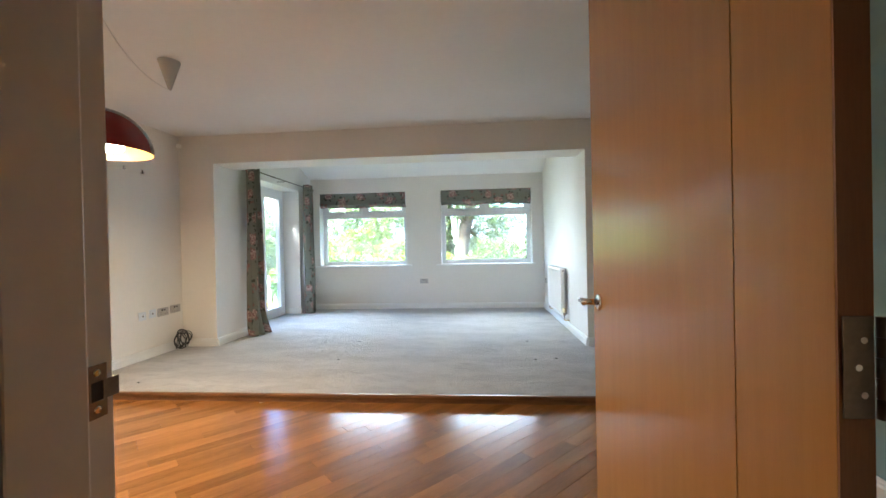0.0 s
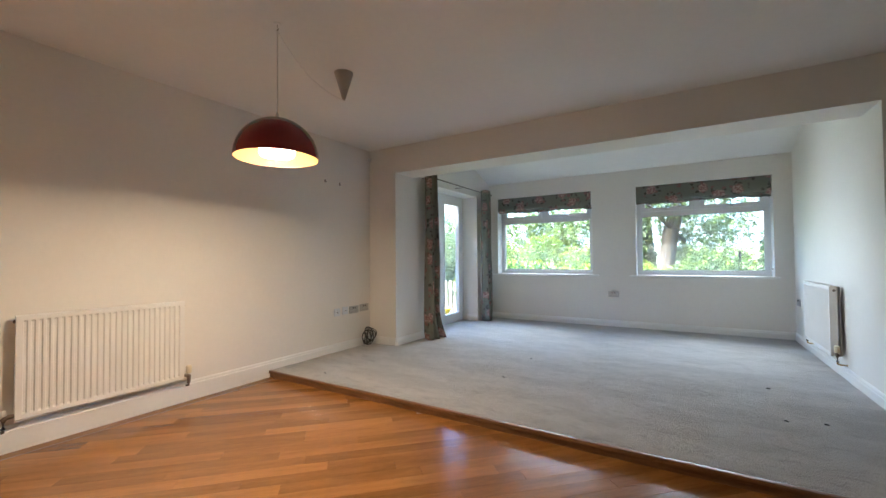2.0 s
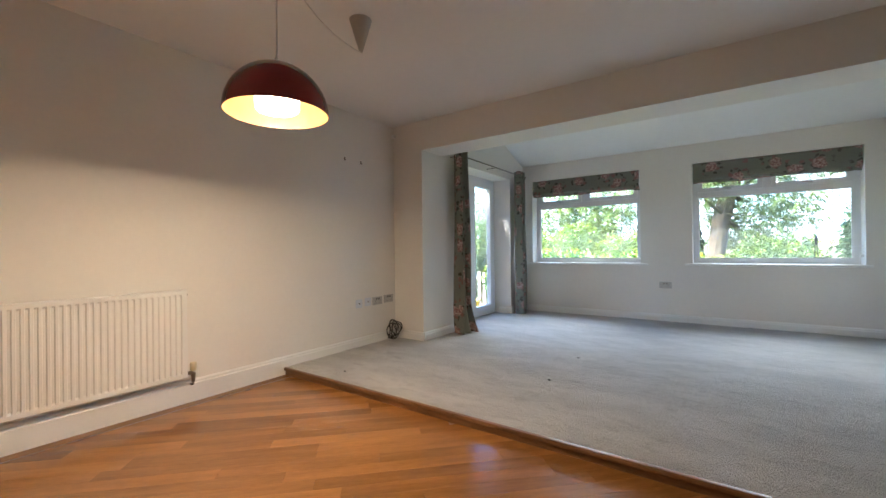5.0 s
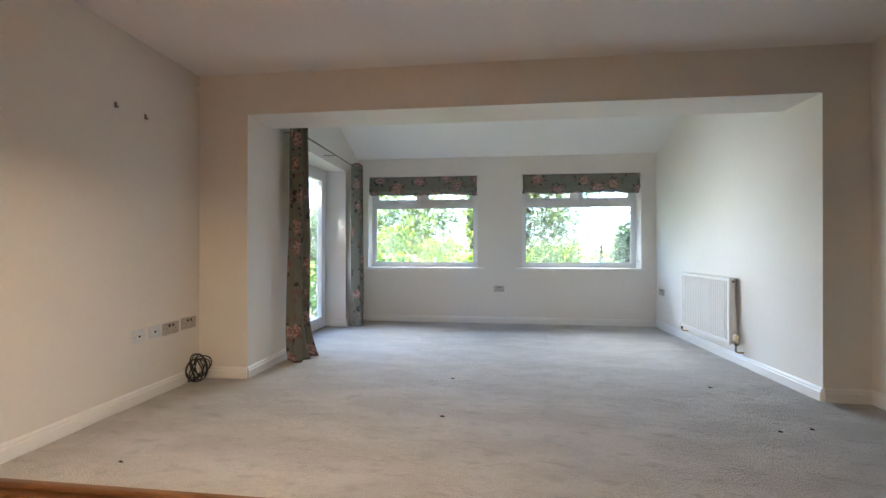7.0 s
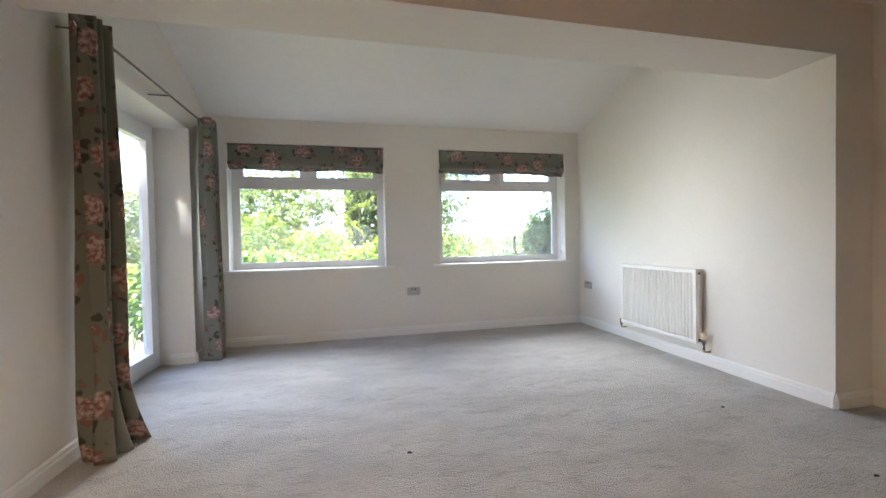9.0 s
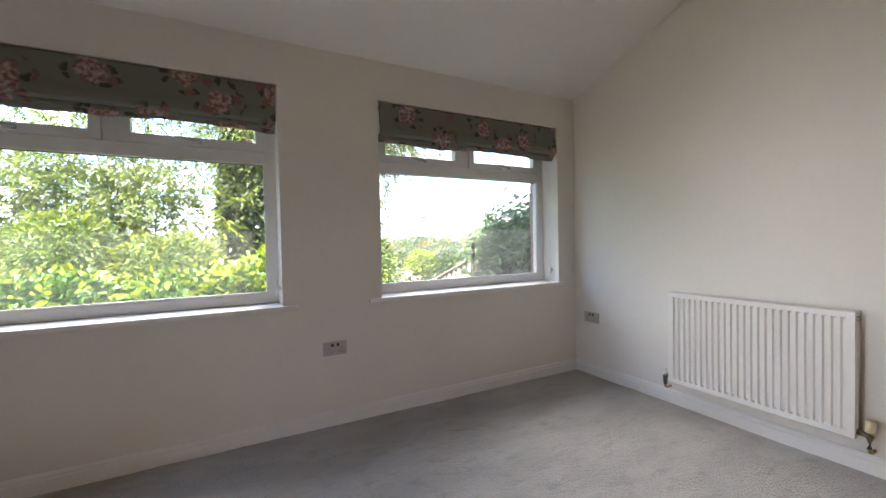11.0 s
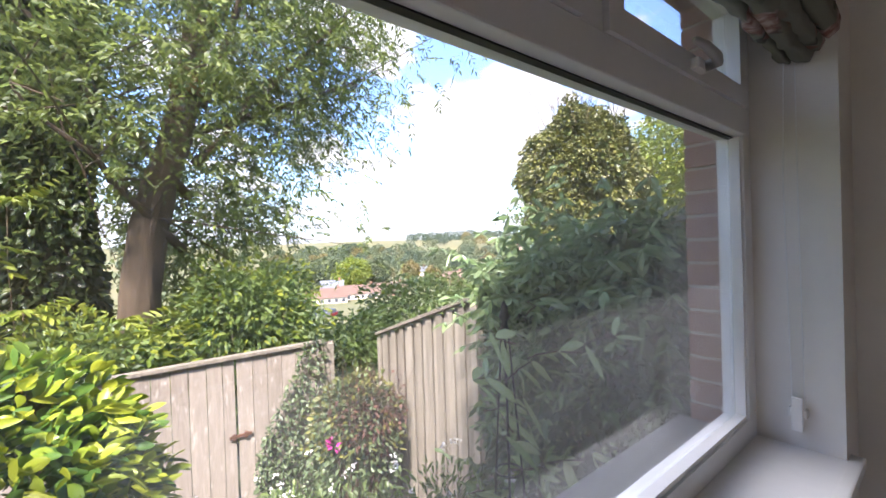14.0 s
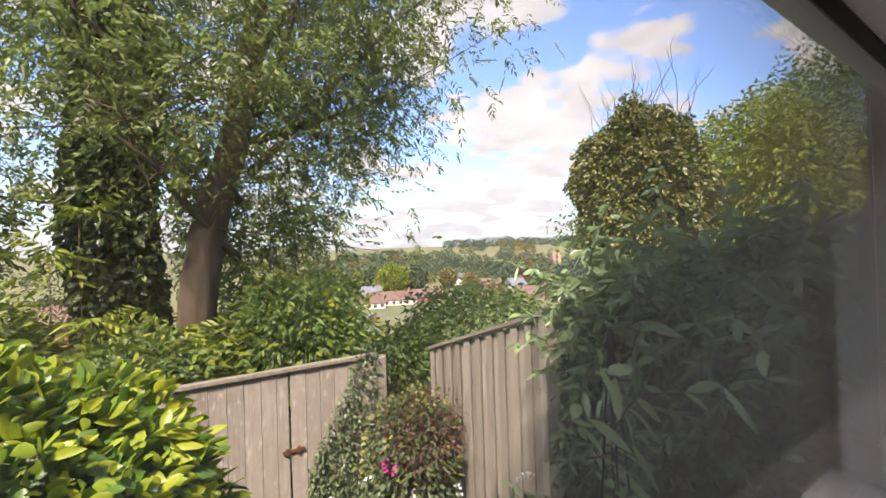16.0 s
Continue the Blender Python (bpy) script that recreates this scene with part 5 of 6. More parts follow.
def shrub(name, centre, radii_, count, length, width, material, label, stems=7, inner=0.55, droop=0.3, low=-1.0, category="shrub", extra=None):
    z0 = ground_height(centre[0], centre[1]) - 0.05
    s = empty(name, centre[0], centre[1], z0, label, category)
    inv_ = s.matrix_basis.inverted()
    for k in range(stems):
        a = 2 * math.pi * k / stems
        tip_ = (centre[0] + 0.7 * radii_[0] * math.cos(a), centre[1] + 0.7 * radii_[1] * math.sin(a), centre[2] + 0.35 * radii_[2] * (0.5 + RNG.random()))
        part("stem", branch(bend((centre[0] + 0.12 * math.cos(a), centre[1] + 0.12 * math.sin(a), z0), tip_, 5, 0.08, k + centre[0]), 0.016, 0.005, 6), BARK, s, "", True).matrix_parent_inverse = inv_
    p_, d_ = shell_points(count, centre, radii_, inner, low)
    w_ = d_ + RNG.normal(size=d_.shape) * 0.55
    w_[:, 2] -= droop
    leaves("foliage", p_, w_, length, width, material, s).matrix_parent_inverse = inv_
    if extra:
        mat_, count_, ln_, wd_ = extra
        p_, d_ = shell_points(count_, centre, tuple(q * 1.05 for q in radii_), 0.9, 0.0)
        w_ = d_ + RNG.normal(size=d_.shape) * 0.5
        leaves("new_growth", p_, w_, ln_, wd_, mat_, s, "brighter young leaves").matrix_parent_inverse = inv_
    return s


# laurels under the windows
for k, (x, y, z, r) in enumerate([(-0.52, 9.22, 0.24, 0.70), (-1.35, 9.45, 0.12, 0.75), (-2.4, 9.5, 0.18, 0.8), (-3.5, 9.6, 0.25, 0.85)]):
    shrub("laurel_bush", (x, y, z), (r, 0.6, 0.72), 5600, 0.096, 0.044, LEAF_GREEN, "glossy green laurel bush with lime young leaves", 7, 0.6, 0.1, extra=(LEAF_LIME, 3000 if k == 0 else 900, 0.095, 0.042))
# sprays of yellow-green and mid-green growth behind the gate
for x, y, z, rx, rz, m_, n_ in [(-0.25, 11.6, 0.15, 0.75, 0.62, LEAF_BUSH, 2600), (1.2, 12.0, 0.30, 0.8, 0.95, LEAF_BUSH, 3600), (-1.6, 11.7, 0.45, 0.8, 0.85, LEAF_BUSH, 3000), (-2.9, 12.0, 0.55, 0.9, 1.1, LEAF_BUSH, 3000), (-4.4, 12.2, 0.5, 1.0, 1.05, LEAF_BUSH, 3200), (-6.2, 11.8, 0.9, 1.1, 1.7, LEAF_BUSH, 3200)]:
    shrub("hedge_bush", (x, y, z), (rx, 0.7, rz), n_ * 4, 0.078, 0.034, m_, "loose green bush growing behind the gate", 6, 0.2, 0.4, extra=(LEAF_YELLOW, 1500, 0.09, 0.03))
for x, y, z in ((-2.1, 12.6, 1.75), (-3.3, 12.9, 2.0), (-5.0, 12.7, 1.8)):
    sapling = empty("sapling", x, y, ground_height(x, y) - 0.1, "slender airy sapling with compound leaves behind the hedge", "tree", "saplings behind the hedge")
    inv = sapling.matrix_basis.inverted()
    part("trunk", branch(bend((x, y, ground_height(x, y) - 0.1), (x + 0.2, y, z + 0.5), 8, 0.15, x), 0.03, 0.008, 8), BARK, sapling, "", True).matrix_parent_inverse = inv
    cl, _ = shell_points(40, (x, y, z), (0.9, 0.6, 0.9), 0.2)
    pl, wy = pinnate(620, cl, (0.16, 0.16, 0.14), 0.24, 0.3)
    leaves("crown", pl, wy, 0.08, 0.028, LEAF_TREE, sapling, "open pale green crown").matrix_parent_inverse = inv
shrub("elder_bush", (1.9, 14.2, -0.5), (0.9, 0.9, 1.5), 9000, 0.10, 0.045, LEAF_YELLOW, "sunlit yellow-green bush down the slope", 6, 0.4)
shrub("mid_bush", (4.7, 13.2, -0.30), (1.7, 1.1, 1.15), 11000, 0.10, 0.05, LEAF_BUSH, "rounded dense green bush beyond the corner", 8, 0.5, extra=(LEAF_YELLOW, 160, 0.08, 0.04))
shrub("mid_bush", (2.9, 12.9, -0.55), (0.9, 0.8, 0.8), 7000, 0.09, 0.045, LEAF_BUSH, "low green bush beyond the fence corner", 8, 0.5)
# round ivy-grown stump and a light tree to its right
st = shrub("ivy_bush", (6.35, 10.9, 2.1), (1.0, 1.0, 1.5), 30000, 0.056, 0.046, LEAF_OLIVE, "tall rounded ivy-covered stump with bare twigs above", 8, 0.82, 0.5)
inv = st.matrix_basis.inverted()
# added core layer: its dark leaf colour paints the shade inside the ivy
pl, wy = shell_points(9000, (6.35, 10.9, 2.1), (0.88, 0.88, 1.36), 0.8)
leaves("inner_ivy", pl, wy + RNG.normal(size=wy.shape) * 0.8, 0.13, 0.11, LEAF_DARK, st, "inner ivy leaves coloured dark for the shade of the core").matrix_parent_inverse = inv
for k in range(46):
    a, b = RNG.random() * 6.28, RNG.random()
    q = (6.35 + 0.75 * b * math.cos(a), 10.9 + 0.7 * b * math.sin(a), 3.2)
    e = (q[0] + RNG.normal() * 0.35, q[1] + RNG.normal() * 0.3, 3.75 + RNG.random() * 0.65)
    part("bare_twig", branch(bend(q, e, 5, 0.22, k), 0.008, 0.002, 4), BARK, st).matrix_parent_inverse = inv
cl, _ = shell_points(26, (5.25, 11.3, 1.75), (0.42, 0.4, 0.5), 0.2)
pl, wy = clumped(420, cl, (0.1, 0.1, 0.08))
leaves("loose_sprig", pl, wy, 0.055, 0.03, LEAF_BUSH, st, "airy sprig at the side").matrix_parent_inverse = inv
for k in range(9):
    part("bare_twig", branch(bend((5.9, 11.1, 1.3 + 0.05 * k), tuple(cl[k]), 5, 0.15, k), 0.007, 0.002, 4), BARK, st).matrix_parent_inverse = inv
for x, y, z, r, h in [(9.2, 10.2, 2.2, 1.5, 1.9), (10.8, 9.2, 3.0, 1.8, 2.4)]:
    shrub("light_tree", (x, y, z), (r, r, h), 26000, 0.10, 0.045, LEAF_YELLOW if h < 2 else LEAF_BUSH, "light green bushy tree beyond the fence", 9, 0.4, 0.4, category="tree")


# ---- gate, fences, climber, obelisk ----
def fence_board(x, y, z0, z1, w, t, turn, parent, material, inv_):
    bm_ = boxes((-w / 2, -t / 2, 0, w / 2, t / 2, z1 - z0))
    o = part("board", bm_, material, parent)
    o.matrix_parent_inverse = inv_ @ pose(x, y, z0, 0, 0, turn)


GY = 10.80
gate = empty("garden_gate", 0.75, GY, -1.35, "silvered wooden boarded gate and panel with rusty latch", "gate")
inv = gate.matrix_basis.inverted()
x = -1.9
k = 0
while x < 1.62:
    w = 0.118 + 0.014 * RNG.random()
    if x < 0.82 < x + w:
        w = 0.82 - x
    top = 0.41 + 0.006 * RNG.random()
    fence_board(x + w / 2, GY + 0.004 * (k % 2), -1.45, top, w - 0.005, 0.018, 0, gate, WOOD_PINK, inv)
    x += w + (0.016 if abs(x + w - 0.82) < 1e-6 else 0)
    k += 1
bm = boxes((-1.92, GY - 0.035, 0.0, 1.64, GY + 0.035, 0.035), bevel=0.006)
for v in bm.verts:
    v.co.z += 0.408
part("cap_rail", bm, WOOD_GREY, gate, "weathered capping rail").matrix_parent_inverse = inv
part("latch", boxes((0.76, GY - 0.03, -0.285, 0.94, GY - 0.012, -0.26), (0.785, GY - 0.035, -0.30, 0.81, GY - 0.01, -0.245), (0.88, GY - 0.035, -0.30, 0.905, GY - 0.01, -0.245), bevel=0.003), RUST, gate, "rusty sliding bolt").matrix_parent_inverse = inv
part("post", boxes((1.62, GY - 0.05, -1.5, 1.72, GY + 0.05, 0.40), bevel=0.006), WOOD_GREY, gate).matrix_parent_inverse = inv

fence = empty("garden_fence", 2.2, 9.2, -1.2, "grey weathered feather-edge fence stepping down the slope", "fence")
inv = fence.matrix_basis.inverted()


def fence_top(y):
    return 0.46 + (10.5 - y) * 0.335


y = 10.56
k = 0
while y > 7.5:
    w = 0.066 + 0.016 * RNG.random()
    fence_board(2.116 + 0.02 * (k % 2), y - w / 2, fence_top(y) - 2.0, fence_top(y - w / 2) - 0.01 + 0.012 * RNG.random(), w - 0.013, 0.016, 90 + 6, fence, WOOD_GREY, inv)
    y -= w
    k += 1
# sheet added behind the boards so that their gaps read as dark lines
bm = boxes((2.146, 7.5, -2.0, 2.152, 10.55, -0.015))
for v in bm.verts:
    v.co.z += fence_top(v.co.y)
part("board_laps", bm, WOOD_GREY, fence, "added backing sheet that keeps the gaps between boards dark").matrix_parent_inverse = inv
for z in (-0.35, -1.3):
    bm = boxes((2.155, 7.5, 0, 2.20, 10.56, 0.08))
    for v in bm.verts:
        v.co.z += fence_top(v.co.y) + z
    part("rail", bm, WOOD_GREY, fence).matrix_parent_inverse = inv
bm = boxes((2.085, 7.5, 0, 2.16, 10.56, 0.03), bevel=0.005)
for v in bm.verts:
    v.co.z += fence_top(v.co.y) + 0.006
part("cap_rail", bm, WOOD_GREY, fence).matrix_parent_inverse = inv

# climber sprawling over the fence near the house
cb = empty("climbing_shrub", 1.95, 8.3, -0.8, "dark climbing shrub with long pale-edged leaves", "climber")
inv = cb.matrix_basis.inverted()
pl, wy = [], []
for k in range(240):
    y0 = 7.62 + 0.95 * RNG.random()
    z0 = fence_top(y0) - (0.35 * RNG.random() if k % 3 else 1.9 * RNG.random()) + 0.06
    a = Vector((2.02, y0, z0))
    b = a + Vector((-0.12 - 0.30 * RNG.random(), RNG.normal() * 0.22 + 0.05, RNG.normal() * 0.16))
    b.y = max(b.y, 7.58)
    pts = bend(a, b, 6, 0.12, k * 1.7)
    part("shoot", branch(pts, 0.006, 0.002, 5), LEAF_CLIMB, cb).matrix_parent_inverse = inv
    for q in pts[1:]:
        for j in range(4):
            pl.append(tuple(q))
            wy.append((RNG.normal() - 0.4, RNG.normal(), RNG.normal() * 0.5 - 0.1))
leaves("leaf_sprays", np.array(pl), np.array(wy), 0.075, 0.024, LEAF_CLIMB, cb, "long narrow pale green leaves").matrix_parent_inverse = inv
# inner leaves coloured darker than the sprays to paint the shade behind them
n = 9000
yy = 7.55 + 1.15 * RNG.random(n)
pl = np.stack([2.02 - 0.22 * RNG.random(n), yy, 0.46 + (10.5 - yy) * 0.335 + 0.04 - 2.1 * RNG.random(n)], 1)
leaves("leaf_mass", pl, RNG.normal(size=(n, 3)) + np.array([-0.6, 0, -0.3]), 0.065, 0.028, LEAF_SHADED, cb, "inner leaves in a darker green that stands for shade").matrix_parent_inverse = inv

ob_ = empty("plant_obelisk", 1.31, 7.98, ground_height(1.31, 7.98) - 0.1, "slender black iron plant obelisk with a finial", "plant support")
inv = ob_.matrix_basis.inverted()
for k in range(4):
    a = math.pi / 4 + k * math.pi / 2
    part("leg", sweep([(1.31 + 0.11 * math.cos(a), 7.98 + 0.11 * math.sin(a), -0.75), (1.31 + 0.055 * math.cos(a), 7.98 + 0.055 * math.sin(a), 0.4), (1.31 + 0.012 * math.cos(a), 7.98 + 0.012 * math.sin(a), 1.02)], 0.0042, 6), IRON, ob_).matrix_parent_inverse = inv
for z, r in ((0.0, 0.074), (0.45, 0.05)):
    part("hoop", sweep([(1.31 + r * math.cos(2 * math.pi * k / 20), 7.98 + r * math.sin(2 * math.pi * k / 20), z) for k in range(20)], 0.004, 6, True), IRON, ob_).matrix_parent_inverse = inv
part("finial", lathe([(0.001, -0.09), (0.018, -0.07), (0.010, -0.04), (0.024, -0.015), (0.012, 0.01), (0.016, 0.02), (0.001, 0.05)], 14), IRON, ob_, "", True).matrix_parent_inverse = inv @ pose(1.31, 7.98, 1.08)

vine = empty("obelisk_vine", 1.33, 7.98, ground_height(1.33, 7.98) - 0.05, "pale vine with long paired leaves on the obelisk", "climber")
inv = vine.matrix_basis.inverted()
pl, wy = [], []
for k in range(20):
    z0 = -0.3 + 1.35 * k / 19
    a = Vector((1.31 + 0.05 * RNG.normal(), 7.98 + 0.05 * RNG.normal(), z0))
    reach = 0.14 + 0.34 * RNG.random()
    b = a + Vector((reach, 0.16 * RNG.normal() - 0.02, 0.10 * RNG.normal())) if k % 3 else a + Vector((-0.10, 0.10 * RNG.normal(), 0.06))
    pts = bend(a, b, 6, 0.10, k * 2.3)
    part("shoot", branch(pts, 0.004, 0.0018, 5), BARK, vine, "", True).matrix_parent_inverse = inv
    for q in pts[2::2]:
        for s in (-1, 1):
            pl.append(tuple(q))
            wy.append((0.6 + 0.4 * RNG.normal(), s * 0.5 + 0.3 * RNG.normal(), 0.25 * s + 0.3 * RNG.normal()))
leaves("leaf_pairs", np.array(pl), np.array(wy), 0.12, 0.034, LEAF_VINE, vine, "long pale green leaves").matrix_parent_inverse = inv

# tangle in the fence corner, with a magenta bloom, and white flowers in the bed
sh = shrub("bramble_tangle", (1.64, 10.1, -0.34), (0.40, 0.36, 0.60), 3000, 0.05, 0.03, LEAF_SHADED, "tangle of bramble and dead red stems in the corner", 9, 0.35, 0.2, extra=(LEAF_OLIVE, 900, 0.05, 0.03))
inv = sh.matrix_basis.inverted()
p_, d_ = shell_points(1000, (1.70, 9.96, -0.08), (0.36, 0.28, 0.36), 0.1)
leaves("dead_leaves", p_, d_ + RNG.normal(size=d_.shape), 0.045, 0.02, LEAF_RED, sh, "withered red-brown leaves").matrix_parent_inverse = inv
p_, d_ = shell_points(16, (1.345, 9.9, -0.19), (0.035, 0.035, 0.05), 0.5)
leaves("bloom", p_, d_, 0.05, 0.035, PETAL_P, sh, "single magenta flower").matrix_parent_inverse = inv
n = 2400
xx = 0.95 + 0.68 * RNG.random(n)
zz = -1.1 + RNG.random(n) ** 1.5 * (0.6 + 1.4 * (xx - 0.95) / 0.68)
pl = np.stack([xx, GY - 0.03 - 0.06 * RNG.random(n), zz], 1)
leaves("creeper", pl, RNG.normal(size=(n, 3)) + np.array([0, -0.7, -0.4]), 0.036, 0.024, LEAF_SHADED, sh, "small leaves creeping over the gate").matrix_parent_inverse = inv
for k in range(60):
    a = RNG.random() * 6.28
    q = (1.62 + 0.2 * math.cos(a), 10.0 + 0.15 * math.sin(a), -0.7)
    e = (q[0] + RNG.normal() * 0.16, q[1] + RNG.normal() * 0.12 - 0.08, 0.15 + 0.35 * RNG.random())
    part("dead_stem", branch(bend(q, e, 5, 0.15, k), 0.004, 0.0015, 4), LEAF_RED, sh).matrix_parent_inverse = inv
for x, y, z, r in [(0.55, 9.25, -0.55, 0.35), (1.15, 9.1, -0.5, 0.38), (0.9, 9.7, -0.7, 0.35), (1.55, 8.7, -0.35, 0.35), (0.35, 8.6, -0.5, 0.32)]:
    fl_ = shrub("flower_clump", (x, y, z), (r, r, 0.42), 1500, 0.07, 0.014, LEAF_BUSH, "low border plant with small white flowers", 5, 0.3, -0.3)
    inv = fl_.matrix_basis.inverted()
    for k in range(9):
        c_ = (x + RNG.normal() * r * 0.5, y + RNG.normal() * r * 0.5, z + 0.34 + 0.22 * RNG.random())
        p_, d_ = shell_points(9, c_, (0.012, 0.012, 0.006), 0.5)
        leaves("flower", p_, d_ + np.array([0, 0, 0.6]), 0.021, 0.012, PETAL_W, fl_, "white flower").matrix_parent_inverse = inv

# beyond the patio door: hedge, low fence and a yellow planter
for x, y, z, r in [(-7.2, 11.0, 0.8, 1.3), (-6.2, 13.0, 1.0, 1.4), (-8.6, 9.0, 0.9, 1.4), (-5.2, 15.0, 0.6, 1.6)]:
    shrub("garden_hedge", (x, y, z), (r, r, 1.4), 4200, 0.09, 0.04, LEAF_BUSH, "tall leafy garden hedge beyond the terrace", 7, 0.5)
pf = empty("terrace_fence", -4.9, 10.2, -0.9, "low weathered picket fence at the terrace edge", "fence")
inv = pf.matrix_basis.inverted()
for k in range(14):
    fence_board(-6.2 + 0.15 * k, 10.2, -1.0, 0.42, 0.09, 0.018, 0, pf, WOOD_PINK, inv)
part("rail", boxes((-6.3, 10.21, 0.2, -4.2, 10.24, 0.27)), WOOD_PINK, pf).matrix_parent_inverse = inv
pt = empty("planter", -3.95, 8.0, ground_height(-3.95, 8.0), "round yellow plastic planter on the terrace", "planter")
part("pot", lathe([(0.001, 0.0), (0.15, 0.0), (0.2, 0.3), (0.215, 0.31), (0.215, 0.34), (0.195, 0.34), (0.18, 0.3), (0.001, 0.29)], 28), YELLOW, pt, "", True)


# ---- the valley ----
def house(x, y, w, d, h, turn, roof, wall, n_win):
    z = ground_height(x, y) - 0.4
    hs = empty("house", x, y, z, "small terraced house far down in the valley", "house", "houses in the valley")
    hs.rotation_euler.z = radians(turn)
    part("wall", boxes((-w / 2, -d / 2, 0, w / 2, d / 2, h)), wall, hs)
    bm_ = bmesh.new()
    v_ = [bm_.verts.new(p) for p in ((-w / 2 - 0.3, -d / 2 - 0.4, h - 0.1), (w / 2 + 0.3, -d / 2 - 0.4, h - 0.1), (w / 2 + 0.3, d / 2 + 0.4, h - 0.1), (-w / 2 - 0.3, d / 2 + 0.4, h - 0.1), (-w / 2 - 0.3, 0, h + d * 0.42), (w / 2 + 0.3, 0, h + d * 0.42))]
    for f in ((0, 1, 5, 4), (2, 3, 4, 5), (0, 4, 3), (1, 2, 5), (0, 3, 2, 1)):
        bm_.faces.new([v_[q] for q in f])
    rf = part("roof", bm_, roof, hs)
    part("chimney", boxes((w * 0.3, -0.4, h + d * 0.3, w * 0.3 + 0.8, 0.4, h + d * 0.42 + 1.1)), BRICK, rf)
    for q in range(n_win):
        xw = -w / 2 + w * (q + 0.5) / n_win
        for zz_ in ((1.0, 2.2), (3.6, 4.7)) if h > 4 else ((1.0, 2.2),):
            part("window", boxes((xw - 0.6, -d / 2 - 0.05, zz_[0], xw + 0.6, -d / 2 + 0.02, zz_[1])), DARKPANE, hs)
    return hs


for az_, dist, w, h, turn, roof, wall, n_win in [(21, 162, 16, 2.9, -18, ROOF_T, RENDER, 6), (25.5, 173, 17, 2.9, -20, ROOF_T, RENDER, 6), (30, 182, 14, 2.9, -22, ROOF_T, BRICK, 5), (45, 186, 16, 2.9, -40, ROOF_T, BRICK, 5), (50.5, 198, 18, 2.9, -40, ROOF_T, RENDER, 5),
                                               (22, 190, 10, 4.5, -25, ROOF_S, RENDER, 3), (42.5, 210, 9, 6.0, -10, ROOF_S, RENDER, 3), (39, 230, 12, 5.0, -35, ROOF_T, BRICK, 4), (27, 260, 13, 5, -20, ROOF_T, BRICK, 3), (34, 270, 12, 5, -35, ROOF_S, RENDER, 3), (47, 260, 12, 5, -50, ROOF_T, BRICK, 3),
                                               (-14, 95, 14, 5, 10, ROOF_T, BRICK, 5), (-22, 110, 14, 5, 15, ROOF_T, RENDER, 5), (-30, 120, 14, 5, 15, ROOF_T, BRICK, 5), (9, 130, 12, 5, 0, ROOF_T, RENDER, 4)]:
    a = radians(az_)
    house(0.15 + dist * math.sin(a), 7.1 + dist * math.cos(a), w, 8.0, h, turn, roof, wall, n_win)

a = radians(48.1)
cx_, cy_ = 0.15 + 330 * math.sin(a), 7.1 + 330 * math.cos(a)
ch = empty("church", cx_, cy_, ground_height(cx_, cy_), "square stone church tower among trees", "church")
ch.rotation_euler.z = radians(-30)
tw = part("tower", boxes((-3.3, -3.3, -2, 3.3, 3.3, 20)), STONE, ch)
for sx in (-1, 1):
    for sy in (-1, 1):
        part("pinnacle", boxes((sx * 2.8 - 0.5, sy * 2.8 - 0.5, 20, sx * 2.8 + 0.5, sy * 2.8 + 0.5, 21)), STONE, tw)
part("belfry_opening", boxes((-0.8, -3.4, 14, 0.8, -3.2, 17.5)), DARKPANE, tw)
part("nave", boxes((3.3, -4, -2, 26, 4, 9)), STONE, ch)

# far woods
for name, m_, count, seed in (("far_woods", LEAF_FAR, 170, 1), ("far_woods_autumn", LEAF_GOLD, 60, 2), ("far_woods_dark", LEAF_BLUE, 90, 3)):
    rg = np.random.default_rng(seed)
    pl, wy = [], []
    sizes = []
    for k in range(count):
        az_ = radians(rg.uniform(14, 60) if rg.random() < 0.6 else rg.uniform(-60, 88))
        dist = float(rg.choice([rg.uniform(60, 100), rg.uniform(130, 260), rg.uniform(280, 600), rg.uniform(700, 1500)], p=[0.12, 0.33, 0.35, 0.2]))
        if 14 < math.degrees(az_) < 56:
            if dist < 230:
                dist += 190
            if dist > 620 and math.degrees(az_) < 34:     # open stubble field on the hill
                dist = 620 - 0.1 * (dist - 620)
        x, y = 0.15 + dist * math.sin(az_), 7.1 + dist * math.cos(az_)
        r = rg.uniform(3.0, 7.0) * (1 + dist / 900)
        z = ground_height(x, y) + r * 0.75
        p_, d_ = shell_points(750, (x, y, z), (r, r, r * 0.95), 0.7, -0.5)
        pl.append(p_), wy.append(d_ + RNG.normal(size=d_.shape) * 0.7)
        sizes.append(np.full((len(p_), 1), r * 0.11))
    if seed == 3:                    # the wood along the ridge
        for k in range(46):
            a_ = radians(33 + 24 * k / 45 + rg.uniform(-0.3, 0.3))
            dist = rg.uniform(1250, 1500)
            x, y = 0.15 + dist * math.sin(a_), 7.1 + dist * math.cos(a_)
            r = rg.uniform(13, 21)
            p_, d_ = shell_points(420, (x, y, ground_height(x, y) + r * 0.6), (r * 1.3, r, r), 0.7, -0.5)
            pl.append(p_), wy.append(d_ + RNG.normal(size=d_.shape) * 0.7)
            sizes.append(np.full((len(p_), 1), r * 0.13))
    pl, wy, sizes = np.concatenate(pl), np.concatenate(wy), np.concatenate(sizes)
    tagged(leaves(name, pl, wy, sizes * 1.7, sizes * 1.4, m_), "distant trees scattered over the valley", "woods", "", "stuff")



